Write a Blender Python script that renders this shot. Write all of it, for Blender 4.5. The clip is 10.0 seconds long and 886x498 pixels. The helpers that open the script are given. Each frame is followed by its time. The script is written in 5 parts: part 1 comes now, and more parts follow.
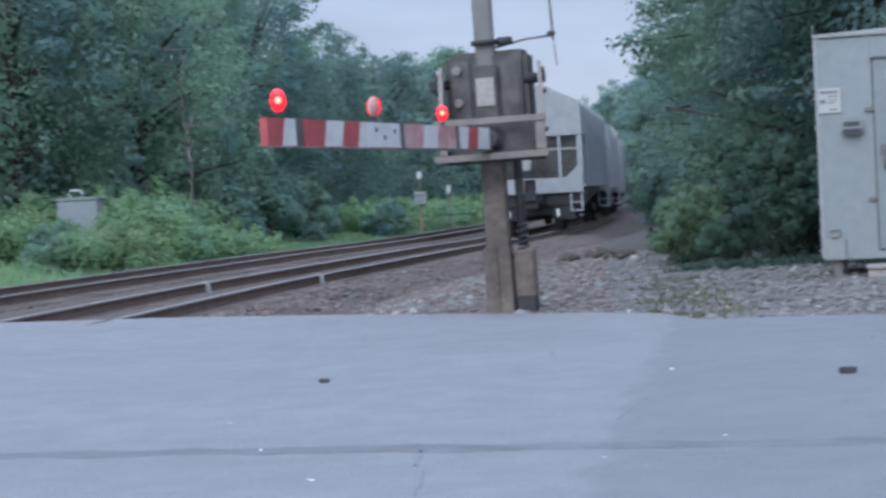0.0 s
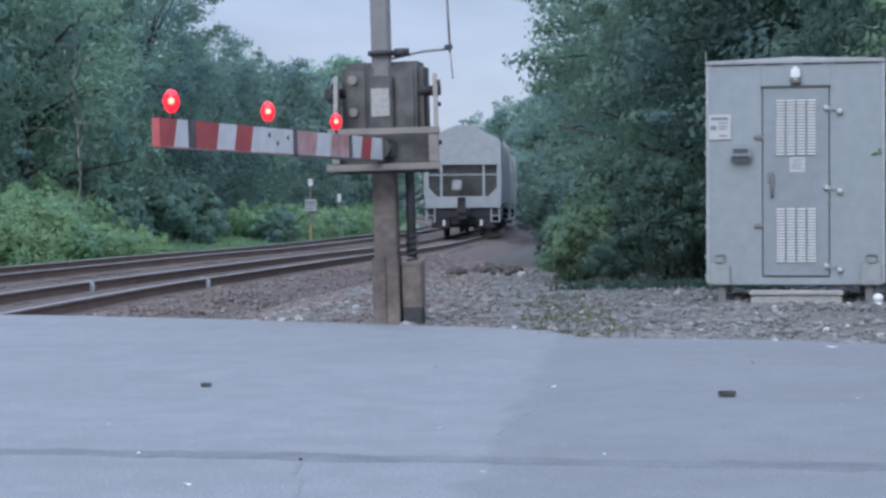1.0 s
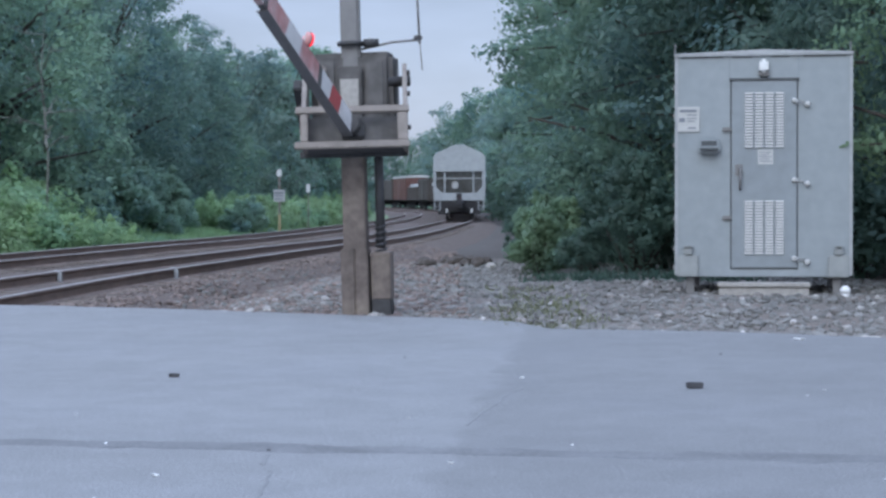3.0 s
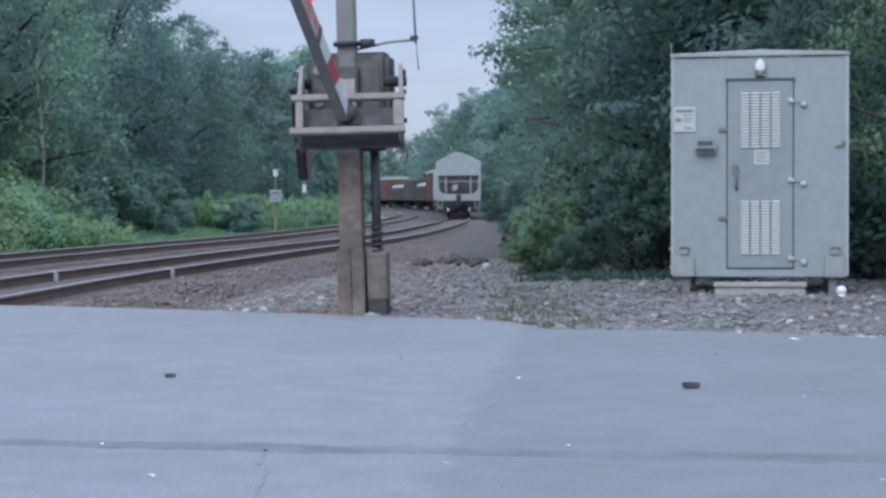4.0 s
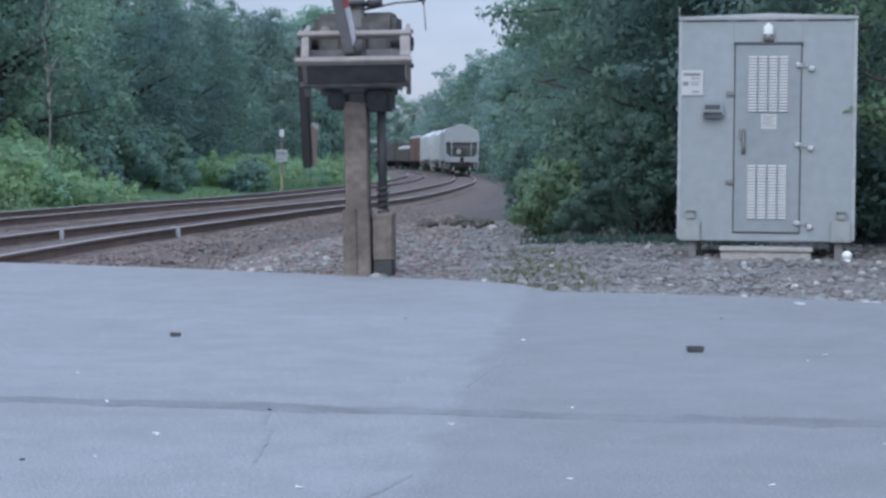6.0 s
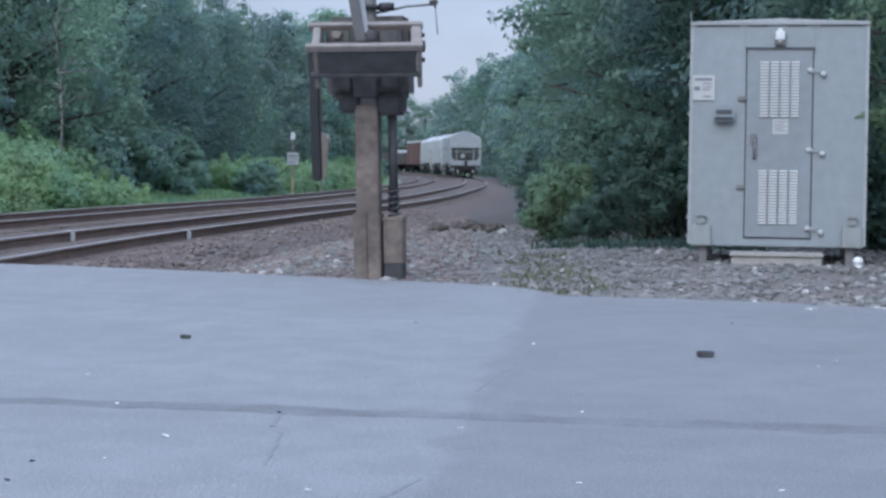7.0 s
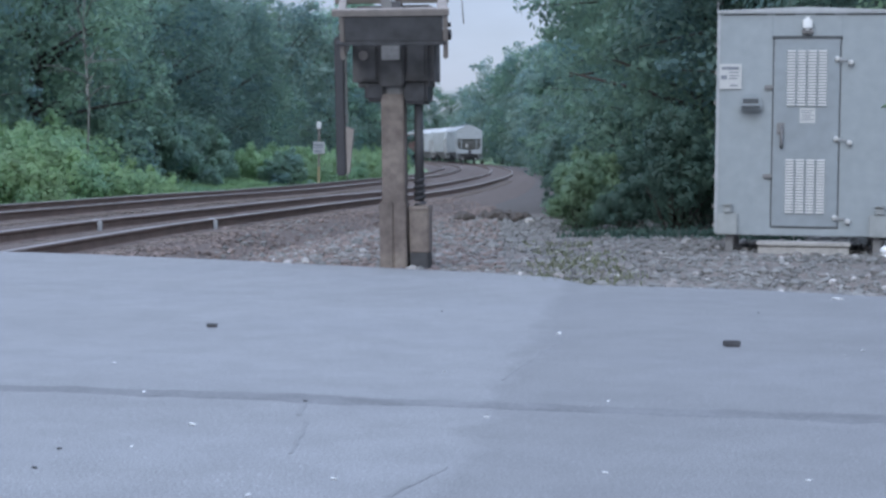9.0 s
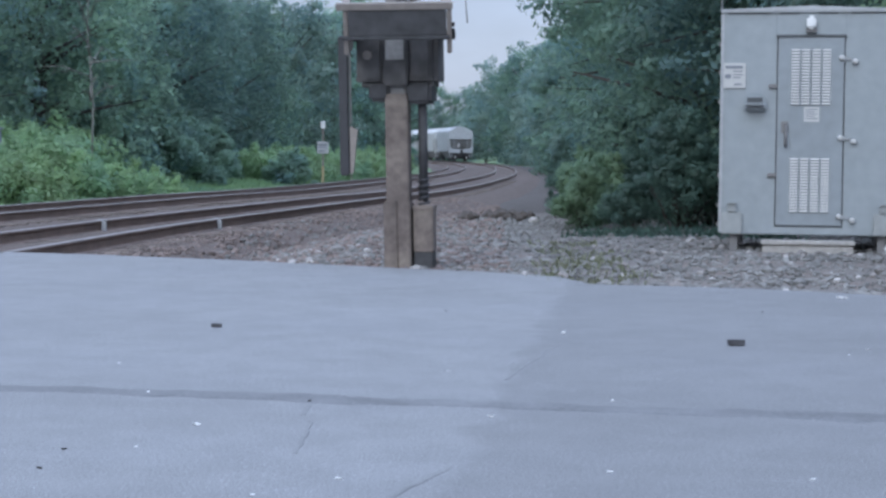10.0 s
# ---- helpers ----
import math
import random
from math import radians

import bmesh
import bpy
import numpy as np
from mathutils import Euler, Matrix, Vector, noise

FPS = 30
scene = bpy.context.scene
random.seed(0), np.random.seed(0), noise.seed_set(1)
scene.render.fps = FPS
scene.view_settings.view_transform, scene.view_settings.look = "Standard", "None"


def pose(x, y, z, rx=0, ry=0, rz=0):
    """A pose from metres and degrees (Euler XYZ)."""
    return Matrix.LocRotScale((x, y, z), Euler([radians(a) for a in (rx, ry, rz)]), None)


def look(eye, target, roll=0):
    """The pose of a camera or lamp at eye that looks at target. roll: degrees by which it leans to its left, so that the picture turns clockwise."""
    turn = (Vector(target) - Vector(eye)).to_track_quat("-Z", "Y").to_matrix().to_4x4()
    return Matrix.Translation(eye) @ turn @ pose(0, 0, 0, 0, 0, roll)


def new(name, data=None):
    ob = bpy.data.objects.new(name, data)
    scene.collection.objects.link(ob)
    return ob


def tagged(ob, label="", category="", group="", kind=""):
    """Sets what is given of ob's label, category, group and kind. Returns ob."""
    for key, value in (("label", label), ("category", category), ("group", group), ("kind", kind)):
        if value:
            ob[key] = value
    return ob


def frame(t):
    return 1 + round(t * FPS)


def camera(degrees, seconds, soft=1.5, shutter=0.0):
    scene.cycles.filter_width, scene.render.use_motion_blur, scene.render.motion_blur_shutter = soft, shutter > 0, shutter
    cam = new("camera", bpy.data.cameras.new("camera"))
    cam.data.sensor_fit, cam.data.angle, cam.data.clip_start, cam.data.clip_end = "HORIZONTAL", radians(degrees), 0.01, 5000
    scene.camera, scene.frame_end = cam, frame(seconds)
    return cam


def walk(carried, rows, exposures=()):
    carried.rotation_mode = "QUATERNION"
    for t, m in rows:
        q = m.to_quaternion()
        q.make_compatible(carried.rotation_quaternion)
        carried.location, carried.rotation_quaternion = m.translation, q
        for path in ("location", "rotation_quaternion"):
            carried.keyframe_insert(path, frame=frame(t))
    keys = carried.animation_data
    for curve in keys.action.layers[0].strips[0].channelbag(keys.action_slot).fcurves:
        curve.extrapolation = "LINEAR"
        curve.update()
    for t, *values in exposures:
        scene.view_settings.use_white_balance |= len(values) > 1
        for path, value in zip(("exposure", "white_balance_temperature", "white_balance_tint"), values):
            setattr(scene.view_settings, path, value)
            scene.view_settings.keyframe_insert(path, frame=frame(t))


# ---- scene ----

cam = camera(27.53, 10.0, soft=2.8, shutter=0.5)
walk(cam, [
    (0.0, pose(0, 0, 1.10, 88.428, 2.916, 4.597)),
    (0.5, pose(0, 0, 1.10, 88.539, 0.501, 2.043)),
    (1.0, pose(0, 0, 1.10, 88.671, 0.407, 1.129)),
    (1.5, pose(0, 0, 1.10, 88.572, 0.359, 0.65)),
    (2.0, pose(0, 0, 1.10, 88.521, 0.263, 0.074)),
    (2.5, pose(0, 0, 1.10, 88.411, 0.174, -0.093)),
    (2.7, pose(0, 0, 1.10, 88.40, 0.178, 0.02)),
    (3.8, pose(0, 0, 1.10, 88.33, 0.2, 0.23)),
    (4.0, pose(0, 0, 1.10, 88.385, 0.205, 0.03)),
    (4.5, pose(0, 0, 1.10, 88.163, 0.263, -0.002)),
    (5.0, pose(0, 0, 1.10, 87.533, 0.16, 0.084)),
    (5.5, pose(0, 0, 1.10, 87.315, 0.017, -0.001)),
    (6.0, pose(0, 0, 1.10, 87.165, -0.316, 0.228)),
    (7.5, pose(0, 0, 1.10, 87.318, -0.633, 0.745)),
    (8.0, pose(0, 0, 1.10, 87.01, -0.655, 1.105)),
    (8.5, pose(0, 0, 1.10, 86.907, -0.652, 1.376)),
    (9.0, pose(0, 0, 1.10, 86.924, -0.596, 1.397)),
    (9.5, pose(0, 0, 1.10, 87.028, -0.61, 1.337)),
    (10.0, pose(0, 0, 1.10, 86.91, -0.482, 1.525)),
])

# ---- light: an overcast, bluish evening ----
world = bpy.data.worlds.new("overcast_sky")
scene.world = world
world.use_nodes = True
wn, wl = world.node_tree.nodes, world.node_tree.links
wn.clear()
sky = wn.new("ShaderNodeTexSky")
sky.sky_type, sky.sun_disc = "NISHITA", False
sky.sun_elevation, sky.sun_rotation = radians(30), radians(200)
sky_bg = wn.new("ShaderNodeBackground")
sky_bg.inputs["Strength"].default_value = 0.03
wl.new(sky.outputs[0], sky_bg.inputs[0])
coord = wn.new("ShaderNodeTexCoord")
sep = wn.new("ShaderNodeSeparateXYZ")
wl.new(coord.outputs["Generated"], sep.inputs[0])
ramp = wn.new("ShaderNodeValToRGB")          # an overcast sky is several times as bright overhead
ramp.color_ramp.elements[0].position, ramp.color_ramp.elements[0].color = 0.0, (0.350, 0.418, 0.620, 1)
ramp.color_ramp.elements[1].position, ramp.color_ramp.elements[1].color = 1.0, (2.17, 2.65, 3.62, 1)
low_sky = ramp.color_ramp.elements.new(0.22)
low_sky.color = (0.385, 0.460, 0.675, 1)
wl.new(sep.outputs[2], ramp.inputs[0])
stretch = wn.new("ShaderNodeMapping")
stretch.inputs["Scale"].default_value = (1, 1, 3.5)
wl.new(coord.outputs["Generated"], stretch.inputs[0])
clouds = wn.new("ShaderNodeTexNoise")
clouds.inputs["Scale"].default_value, clouds.inputs["Detail"].default_value = 9, 5
wl.new(stretch.outputs[0], clouds.inputs["Vector"])
band = wn.new("ShaderNodeMapRange")
band.inputs["From Min"].default_value, band.inputs["From Max"].default_value = 0.3, 0.7
band.inputs["To Min"].default_value, band.inputs["To Max"].default_value = 0.86, 1.12
wl.new(clouds.outputs[0], band.inputs[0])
scale = wn.new("ShaderNodeVectorMath")
scale.operation = "SCALE"
wl.new(ramp.outputs[0], scale.inputs[0])
wl.new(band.outputs[0], scale.inputs["Scale"])
cloud_bg = wn.new("ShaderNodeBackground")
cloud_bg.inputs["Strength"].default_value = 0.95
wl.new(scale.outputs[0], cloud_bg.inputs[0])
both = wn.new("ShaderNodeAddShader")
wl.new(sky_bg.outputs[0], both.inputs[0])
wl.new(cloud_bg.outputs[0], both.inputs[1])
wout = wn.new("ShaderNodeOutputWorld")
wl.new(both.outputs[0], wout.inputs[0])
sun = new("sun", bpy.data.lights.new("sun", "SUN"))
sun.data.energy, sun.data.angle, sun.data.color = 1.8, radians(40), (0.90, 0.97, 1.0)
sun.matrix_world = look((-22, -48, 36), (0, 10, 0))

# ---- materials ----


def material(name, rgb, rough=0.7, metal=0.0, vary=0.25, grain=40.0, stain=1.5, bump=0.15, island=0.0, piece=0.0, tint=None, coat=0.0, depth=0.01, broad=1.0):
    """Procedural surface: base colour with fine grain, broad stains and relief. grain, stain: noise cells per metre."""
    m = bpy.data.materials.new(name)
    m.use_nodes = True
    n, l = m.node_tree.nodes, m.node_tree.links
    b = n["Principled BSDF"]
    b.inputs["Metallic"].default_value = metal
    b.inputs["Coat Weight"].default_value = coat
    tc = n.new("ShaderNodeTexCoord")
    fine, wide = n.new("ShaderNodeTexNoise"), n.new("ShaderNodeTexNoise")
    for node, s, d in ((fine, grain, 6), (wide, stain, 5)):
        node.inputs["Scale"].default_value, node.inputs["Detail"].default_value = s, d
        l.new(tc.outputs["Object"], node.inputs["Vector"])
    mixed = n.new("ShaderNodeMath")
    mixed.operation = "ADD"
    l.new(fine.outputs[0], mixed.inputs[0])
    faded = n.new("ShaderNodeMapRange")
    faded.inputs["To Min"].default_value, faded.inputs["To Max"].default_value = 0.5 - 0.5 * broad, 0.5 + 0.5 * broad
    l.new(wide.outputs[0], faded.inputs[0])
    l.new(faded.outputs[0], mixed.inputs[1])
    rng = n.new("ShaderNodeMapRange")
    rng.inputs["From Min"].default_value, rng.inputs["From Max"].default_value = 0.7, 1.3
    rng.inputs["To Min"].default_value, rng.inputs["To Max"].default_value = 1 - vary, 1 + vary
    l.new(mixed.outputs[0], rng.inputs[0])
    last = rng.outputs[0]
    for kind, amount in (("island", island), ("piece", piece)):
        if amount:
            src = n.new("ShaderNodeNewGeometry").outputs["Random Per Island"] if kind == "island" else n.new("ShaderNodeObjectInfo").outputs["Random"]
            r2 = n.new("ShaderNodeMapRange")
            r2.inputs["To Min"].default_value, r2.inputs["To Max"].default_value = 1 - amount, 1 + amount
            l.new(src, r2.inputs[0])
            mul = n.new("ShaderNodeMath")
            mul.operation = "MULTIPLY"
            l.new(last, mul.inputs[0])
            l.new(r2.outputs[0], mul.inputs[1])
            last = mul.outputs[0]
    col = n.new("ShaderNodeMix")
    col.data_type = "RGBA"
    col.inputs[6].default_value = (*rgb, 1)
    col.inputs[7].default_value = (*(tint or rgb), 1)
    spot = n.new("ShaderNodeMapRange")
    spot.inputs["From Min"].default_value, spot.inputs["From Max"].default_value = 0.45, 0.65
    l.new(wide.outputs[0], spot.inputs[0])
    l.new(spot.outputs[0], col.inputs[0])
    sc = n.new("ShaderNodeVectorMath")
    sc.operation = "SCALE"
    l.new(col.outputs[2], sc.inputs[0])
    l.new(last, sc.inputs["Scale"])
    l.new(sc.outputs[0], b.inputs["Base Color"])
    rr = n.new("ShaderNodeMapRange")
    rr.inputs["To Min"].default_value, rr.inputs["To Max"].default_value = max(0.03, rough - 0.15), min(1, rough + 0.15)
    l.new(wide.outputs[0], rr.inputs[0])
    l.new(rr.outputs[0], b.inputs["Roughness"])
    if bump:
        bp = n.new("ShaderNodeBump")
        bp.inputs["Strength"].default_value, bp.inputs["Distance"].default_value = bump, depth
        l.new(fine.outputs[0], bp.inputs["Height"])
        l.new(bp.outputs[0], b.inputs["Normal"])
    return m


def glow(name, rgb, strength):
    m = material(name, rgb, rough=0.25, vary=0.05, bump=0)
    b = m.node_tree.nodes["Principled BSDF"]
    b.inputs["Emission Color"].default_value = (*rgb, 1)
    b.inputs["Emission Strength"].default_value = strength
    return m


def leaf_material(name, rgb, tint):
    m = material(name, rgb, rough=0.5, vary=0.3, grain=2.2, stain=0.5, bump=0, island=0.10, piece=0.14, tint=tint)
    b = m.node_tree.nodes["Principled BSDF"]
    b.inputs["Specular IOR Level"].default_value = 0.35
    n, l = m.node_tree.nodes, m.node_tree.links
    thin = n.new("ShaderNodeBsdfTranslucent")
    l.new(b.inputs["Base Color"].links[0].from_socket, thin.inputs["Color"])
    mix = n.new("ShaderNodeMixShader")
    mix.inputs[0].default_value = 0.6
    l.new(b.outputs[0], mix.inputs[1])
    l.new(thin.outputs[0], mix.inputs[2])
    l.new(mix.outputs[0], n["Material Output"].inputs["Surface"])
    return m


ASPHALT = material("worn_asphalt", (0.155, 0.159, 0.167), rough=0.85, vary=0.8, grain=120, stain=0.6, broad=0.2, bump=0.1, tint=(0.142, 0.146, 0.155))


def patched(m):
    """Darker, older surfacing past the seam x = 0.083 y - 0.62, with a worn, wandering edge; blotches and pale grit."""
    n, l = m.node_tree.nodes, m.node_tree.links
    tc = n.new("ShaderNodeTexCoord")
    xyz = n.new("ShaderNodeSeparateXYZ")
    l.new(tc.outputs["Object"], xyz.inputs[0])

    def math_node(op, a, b):
        k = n.new("ShaderNodeMath")
        k.operation = op
        for i, v in enumerate((a, b)):
            if isinstance(v, (int, float)):
                k.inputs[i].default_value = v
            else:
                l.new(v, k.inputs[i])
        return k.outputs[0]

    def noise_node(size, detail):
        k = n.new("ShaderNodeTexNoise")
        k.inputs["Scale"].default_value, k.inputs["Detail"].default_value = size, detail
        l.new(tc.outputs["Object"], k.inputs["Vector"])
        return k.outputs[0]

    def spread(v, lo, hi, a, b):
        k = n.new("ShaderNodeMapRange")
        k.interpolation_type = "SMOOTHSTEP"
        for i, val in enumerate((lo, hi, a, b)):
            k.inputs[i + 1].default_value = val
        l.new(v, k.inputs[0])
        return k.outputs[0]

    past = math_node("SUBTRACT", xyz.outputs[0], math_node("SUBTRACT", math_node("MULTIPLY", xyz.outputs[1], 0.083), 0.62))
    past = math_node("ADD", past, math_node("MULTIPLY", noise_node(2.2, 5), 0.5))
    shade = spread(past, 0.19, 0.31, 1.04, 0.865)
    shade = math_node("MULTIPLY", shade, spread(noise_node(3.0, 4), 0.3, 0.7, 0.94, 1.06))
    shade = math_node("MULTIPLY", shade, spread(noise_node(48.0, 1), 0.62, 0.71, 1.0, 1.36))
    lane = math_node("ADD", math_node("ADD", xyz.outputs[1], math_node("MULTIPLY", xyz.outputs[0], 0.14)), math_node("MULTIPLY", noise_node(0.5, 3), 0.9))
    worn = math_node("SINE", math_node("MULTIPLY", lane, 2.1), 0.0)          # wheel paths along the road
    shade = math_node("MULTIPLY", shade, spread(worn, -1.0, 1.0, 0.98, 1.02))
    b = n["Principled BSDF"]
    base = b.inputs["Base Color"].links[0].from_socket
    k = n.new("ShaderNodeVectorMath")
    k.operation = "SCALE"
    l.new(base, k.inputs[0])
    l.new(shade, k.inputs["Scale"])
    l.new(k.outputs[0], b.inputs["Base Color"])
    return m


patched(ASPHALT)
TAR = material("crack_filler", (0.106, 0.109, 0.117), rough=0.8, vary=0.35, grain=40, stain=4)
CRACK = material("open_crack", (0.146, 0.150, 0.158), rough=0.9, vary=0.3, grain=30)
DRY_GRASS = leaf_material("pale_dry_grass", (0.270, 0.290, 0.190), (0.235, 0.245, 0.165))
GRAVEL = material("dusty_gravel", (0.118, 0.106, 0.098), rough=0.95, vary=0.45, grain=22, stain=1.1, bump=0.8, tint=(0.098, 0.080, 0.071), depth=0.03)
STONE = material("ballast_stone", (0.136, 0.134, 0.130), rough=0.95, vary=0.2, grain=30, island=0.32)
STONE_PIECE = material("loose_stone", (0.145, 0.133, 0.127), rough=0.95, vary=0.2, grain=3, piece=0.4)
PALE_PIECE = material("pale_loose_stone", (0.270, 0.258, 0.250), rough=0.95, vary=0.2, grain=3, piece=0.4)
RUSTY_STONE = material("rust_stained_stone", (0.128, 0.099, 0.090), rough=0.95, vary=0.2, grain=30, island=0.4)
BALLAST = material("brown_ballast", (0.086, 0.063, 0.055), rough=0.95, vary=0.5, grain=14, stain=0.8, bump=0.9, tint=(0.066, 0.050, 0.045), depth=0.04)
GRASS = material("rough_grass", (0.125, 0.195, 0.09), rough=0.9, vary=0.45, grain=5, stain=0.35, bump=0.6, tint=(0.095, 0.15, 0.08), depth=0.05)
RAIL = material("rusty_rail", (0.152, 0.108, 0.090), rough=0.75, metal=0.1, vary=0.3, grain=20, stain=2)
RAIL_TOP = material("polished_rail_head", (0.255, 0.235, 0.230), rough=0.45, metal=0.7, vary=0.15, grain=20)
TIE = material("weathered_tie", (0.10, 0.08, 0.07), rough=0.95, vary=0.35, grain=25, piece=0.3)
GREY = material("light_grey_paint", (0.220, 0.246, 0.263), rough=0.5, vary=0.10, grain=8, stain=0.9, bump=0.04, tint=(0.202, 0.227, 0.243))
GREY_DOOR = material("grey_door_paint", (0.189, 0.213, 0.232), rough=0.5, vary=0.10, grain=8, stain=1.2, bump=0.04)
GREY_PALE = material("worn_pale_paint", (0.289, 0.302, 0.315), rough=0.5, vary=0.15, grain=12)
LUG_PAINT = material("yellowed_grey_paint", (0.228, 0.242, 0.245), rough=0.6, vary=0.15, grain=10, stain=3)
GREY_DARK = material("shadow_gap", (0.06, 0.065, 0.07), rough=0.8, bump=0)
# Darker than the door paint: shade behind the slats is put into the colour
LOUVER_BACK = material("shade_grey_louver_recess", (0.085, 0.095, 0.107), rough=0.6, vary=0.1, bump=0)
LOUVER = material("pale_louver", (0.384, 0.386, 0.384), rough=0.5, vary=0.08, bump=0)
WHITE = material("white_plastic", (0.577, 0.585, 0.592), rough=0.45, vary=0.08, grain=12)
SIGN = material("weathered_sign_face", (0.36, 0.37, 0.38), rough=0.6, vary=0.15, grain=10, stain=4)
YELLOWED = material("faded_yellow_paint", (0.36, 0.30, 0.17), rough=0.7, vary=0.2, grain=10)
INK = material("faded_print", (0.154, 0.168, 0.196), rough=0.7, vary=0.15, bump=0)
CONCRETE = material("concrete", (0.302, 0.288, 0.274), rough=0.9, vary=0.2, grain=20, stain=2.5)
WOOD = material("weathered_timber", (0.122, 0.098, 0.088), rough=0.9, vary=0.35, grain=14, stain=2.2, bump=0.4, tint=(0.157, 0.131, 0.114))
MAST = material("dull_aluminium_mast", (0.161, 0.158, 0.161), rough=0.6, metal=0.35, vary=0.15, grain=12, stain=1.2)
MECH = material("dirty_grey_housing", (0.098, 0.093, 0.093), rough=0.7, metal=0.15, vary=0.4, grain=9, stain=3.0, tint=(0.060, 0.057, 0.057))
MECH_DARK = material("blackened_steel", (0.045, 0.045, 0.049), rough=0.65, metal=0.3, vary=0.3, grain=14)
# darker grey than the housing, for the frame's bottom plate and rear flange
MECH_UNDER = material("dark_grey_plate", (0.063, 0.063, 0.067), rough=0.8, metal=0.1, vary=0.35, grain=9, stain=2.4, tint=(0.045, 0.045, 0.048))
FRAME = material("dull_galvanised_frame", (0.205, 0.180, 0.165), rough=0.65, metal=0.2, vary=0.2, grain=12, stain=2)
ARM_WHITE = material("reflective_white_sheeting", (0.503, 0.490, 0.490), rough=0.45, vary=0.15, grain=10, stain=3)
ARM_RED = material("faded_red_sheeting", (0.330, 0.060, 0.062), rough=0.45, vary=0.2, grain=10, stain=3)
ARM_PINK = material("sun_bleached_red_sheeting", (0.381, 0.184, 0.177), rough=0.5, vary=0.25, grain=10, stain=4, tint=(0.422, 0.340, 0.340))
BLACK = material("black_rubber", (0.035, 0.035, 0.04), rough=0.7, vary=0.3)
RED_LIT = glow("lit_red_lens", (0.72, 0.012, 0.026), 1.7)
RED_CORE = glow("lit_red_bulb", (1.0, 0.20, 0.14), 3.5)
RED_RIB = material("dark_red_lens_rib", (0.10, 0.003, 0.006), rough=0.4, vary=0.2, bump=0)
RED_DIM = material("unlit_red_lens", (0.42, 0.20, 0.19), rough=0.3, vary=0.2, bump=0)
BEACON = glow("lit_rear_beacon", (1.0, 0.02, 0.03), 20.0)
HOPPER = material("pale_grey_hopper_paint", (0.280, 0.301, 0.322), rough=0.6, vary=0.14, grain=4, stain=0.5, tint=(0.238, 0.256, 0.276))
HOPPER_WHITE = material("white_hopper_paint", (0.392, 0.402, 0.413), rough=0.6, vary=0.18, grain=3, stain=0.5, tint=(0.308, 0.315, 0.322))
BOXCAR = material("oxide_red_paint", (0.105, 0.046, 0.040), rough=0.7, vary=0.25, grain=4, stain=0.6, tint=(0.087, 0.043, 0.037))
GONDOLA = material("rusty_brown_gondola", (0.059, 0.052, 0.050), rough=0.8, vary=0.3, grain=4, stain=0.7)
SLOPE = material("grimy_grey_sheet", (0.30, 0.305, 0.315), rough=0.8, vary=0.3, grain=5, stain=1.5, tint=(0.20, 0.195, 0.195))
UNDER = material("grimy_undergear", (0.03, 0.03, 0.035), rough=0.85, vary=0.3, grain=9)
BARK = material("dark_bark", (0.06, 0.05, 0.045), rough=0.95, vary=0.35, grain=8, stain=1.5, bump=0.6, depth=0.03)
DEAD_WOOD = material("bleached_dead_wood", (0.17, 0.17, 0.16), rough=0.9, vary=0.25, grain=20, stain=3)
# Leaf colours lean blue, the tints most: haze is put into the colour
LEAF_DARK = leaf_material("dark_leaves", (0.161, 0.252, 0.210), (0.094, 0.169, 0.177))
LEAF_NEARTREE = leaf_material("dusky_leaves", (0.209, 0.328, 0.245), (0.115, 0.200, 0.203))
LEAF_MID = leaf_material("mid_green_leaves", (0.224, 0.351, 0.264), (0.121, 0.210, 0.218))
LEAF_LIGHT = leaf_material("bright_vine_leaves", (0.292, 0.439, 0.235), (0.194, 0.325, 0.218))
LEAF_FAR = leaf_material("far_leaves", (0.200, 0.288, 0.239), (0.142, 0.230, 0.237))
LEAF_TALL = leaf_material("tall_tree_leaves", (0.256, 0.391, 0.278), (0.132, 0.230, 0.225))
# Darker leaf copy: the shade beneath the trees is put into its colour
LEAF_SHADE = leaf_material("shade_toned_bush_leaves", (0.098, 0.166, 0.130), (0.064, 0.112, 0.098))
LEAF_NEAR = leaf_material("dull_green_leaves", (0.196, 0.297, 0.178), (0.149, 0.248, 0.197))
# Darker brown gravel; shade from the trees is put into its colour
YARD = material("shade_toned_brown_gravel", (0.062, 0.052, 0.048), rough=0.95, vary=0.45, grain=18, stain=0.9, bump=0.8, tint=(0.048, 0.041, 0.039), depth=0.03)
EARTH = material("dark_earth", (0.065, 0.055, 0.05), rough=0.95, vary=0.4, grain=12, stain=3, bump=0.8, depth=0.03)

# ---- mesh helpers ----


def mesh_of(name, bm, mats):
    me = bpy.data.meshes.new(name)
    bm.to_mesh(me)
    bm.free()
    for mt in mats if isinstance(mats, (list, tuple)) else [mats]:
        me.materials.append(mt)
    return me


def part(name, bm, mats, parent=None, label="", at=None):
    """Links a bmesh as one mesh object under a thing or a part."""
    ob = new(name, bm if isinstance(bm, bpy.types.Mesh) else mesh_of(name, bm, mats))
    if parent:
        ob.parent = parent
    if at is not None:
        ob.matrix_basis = at
    return tagged(ob, label)


def thing(name, m, label, category, group="", kind=""):
    ob = new(name)
    ob.empty_display_size = 0.1
    ob.matrix_basis = m
    return tagged(ob, label, category, group, kind)


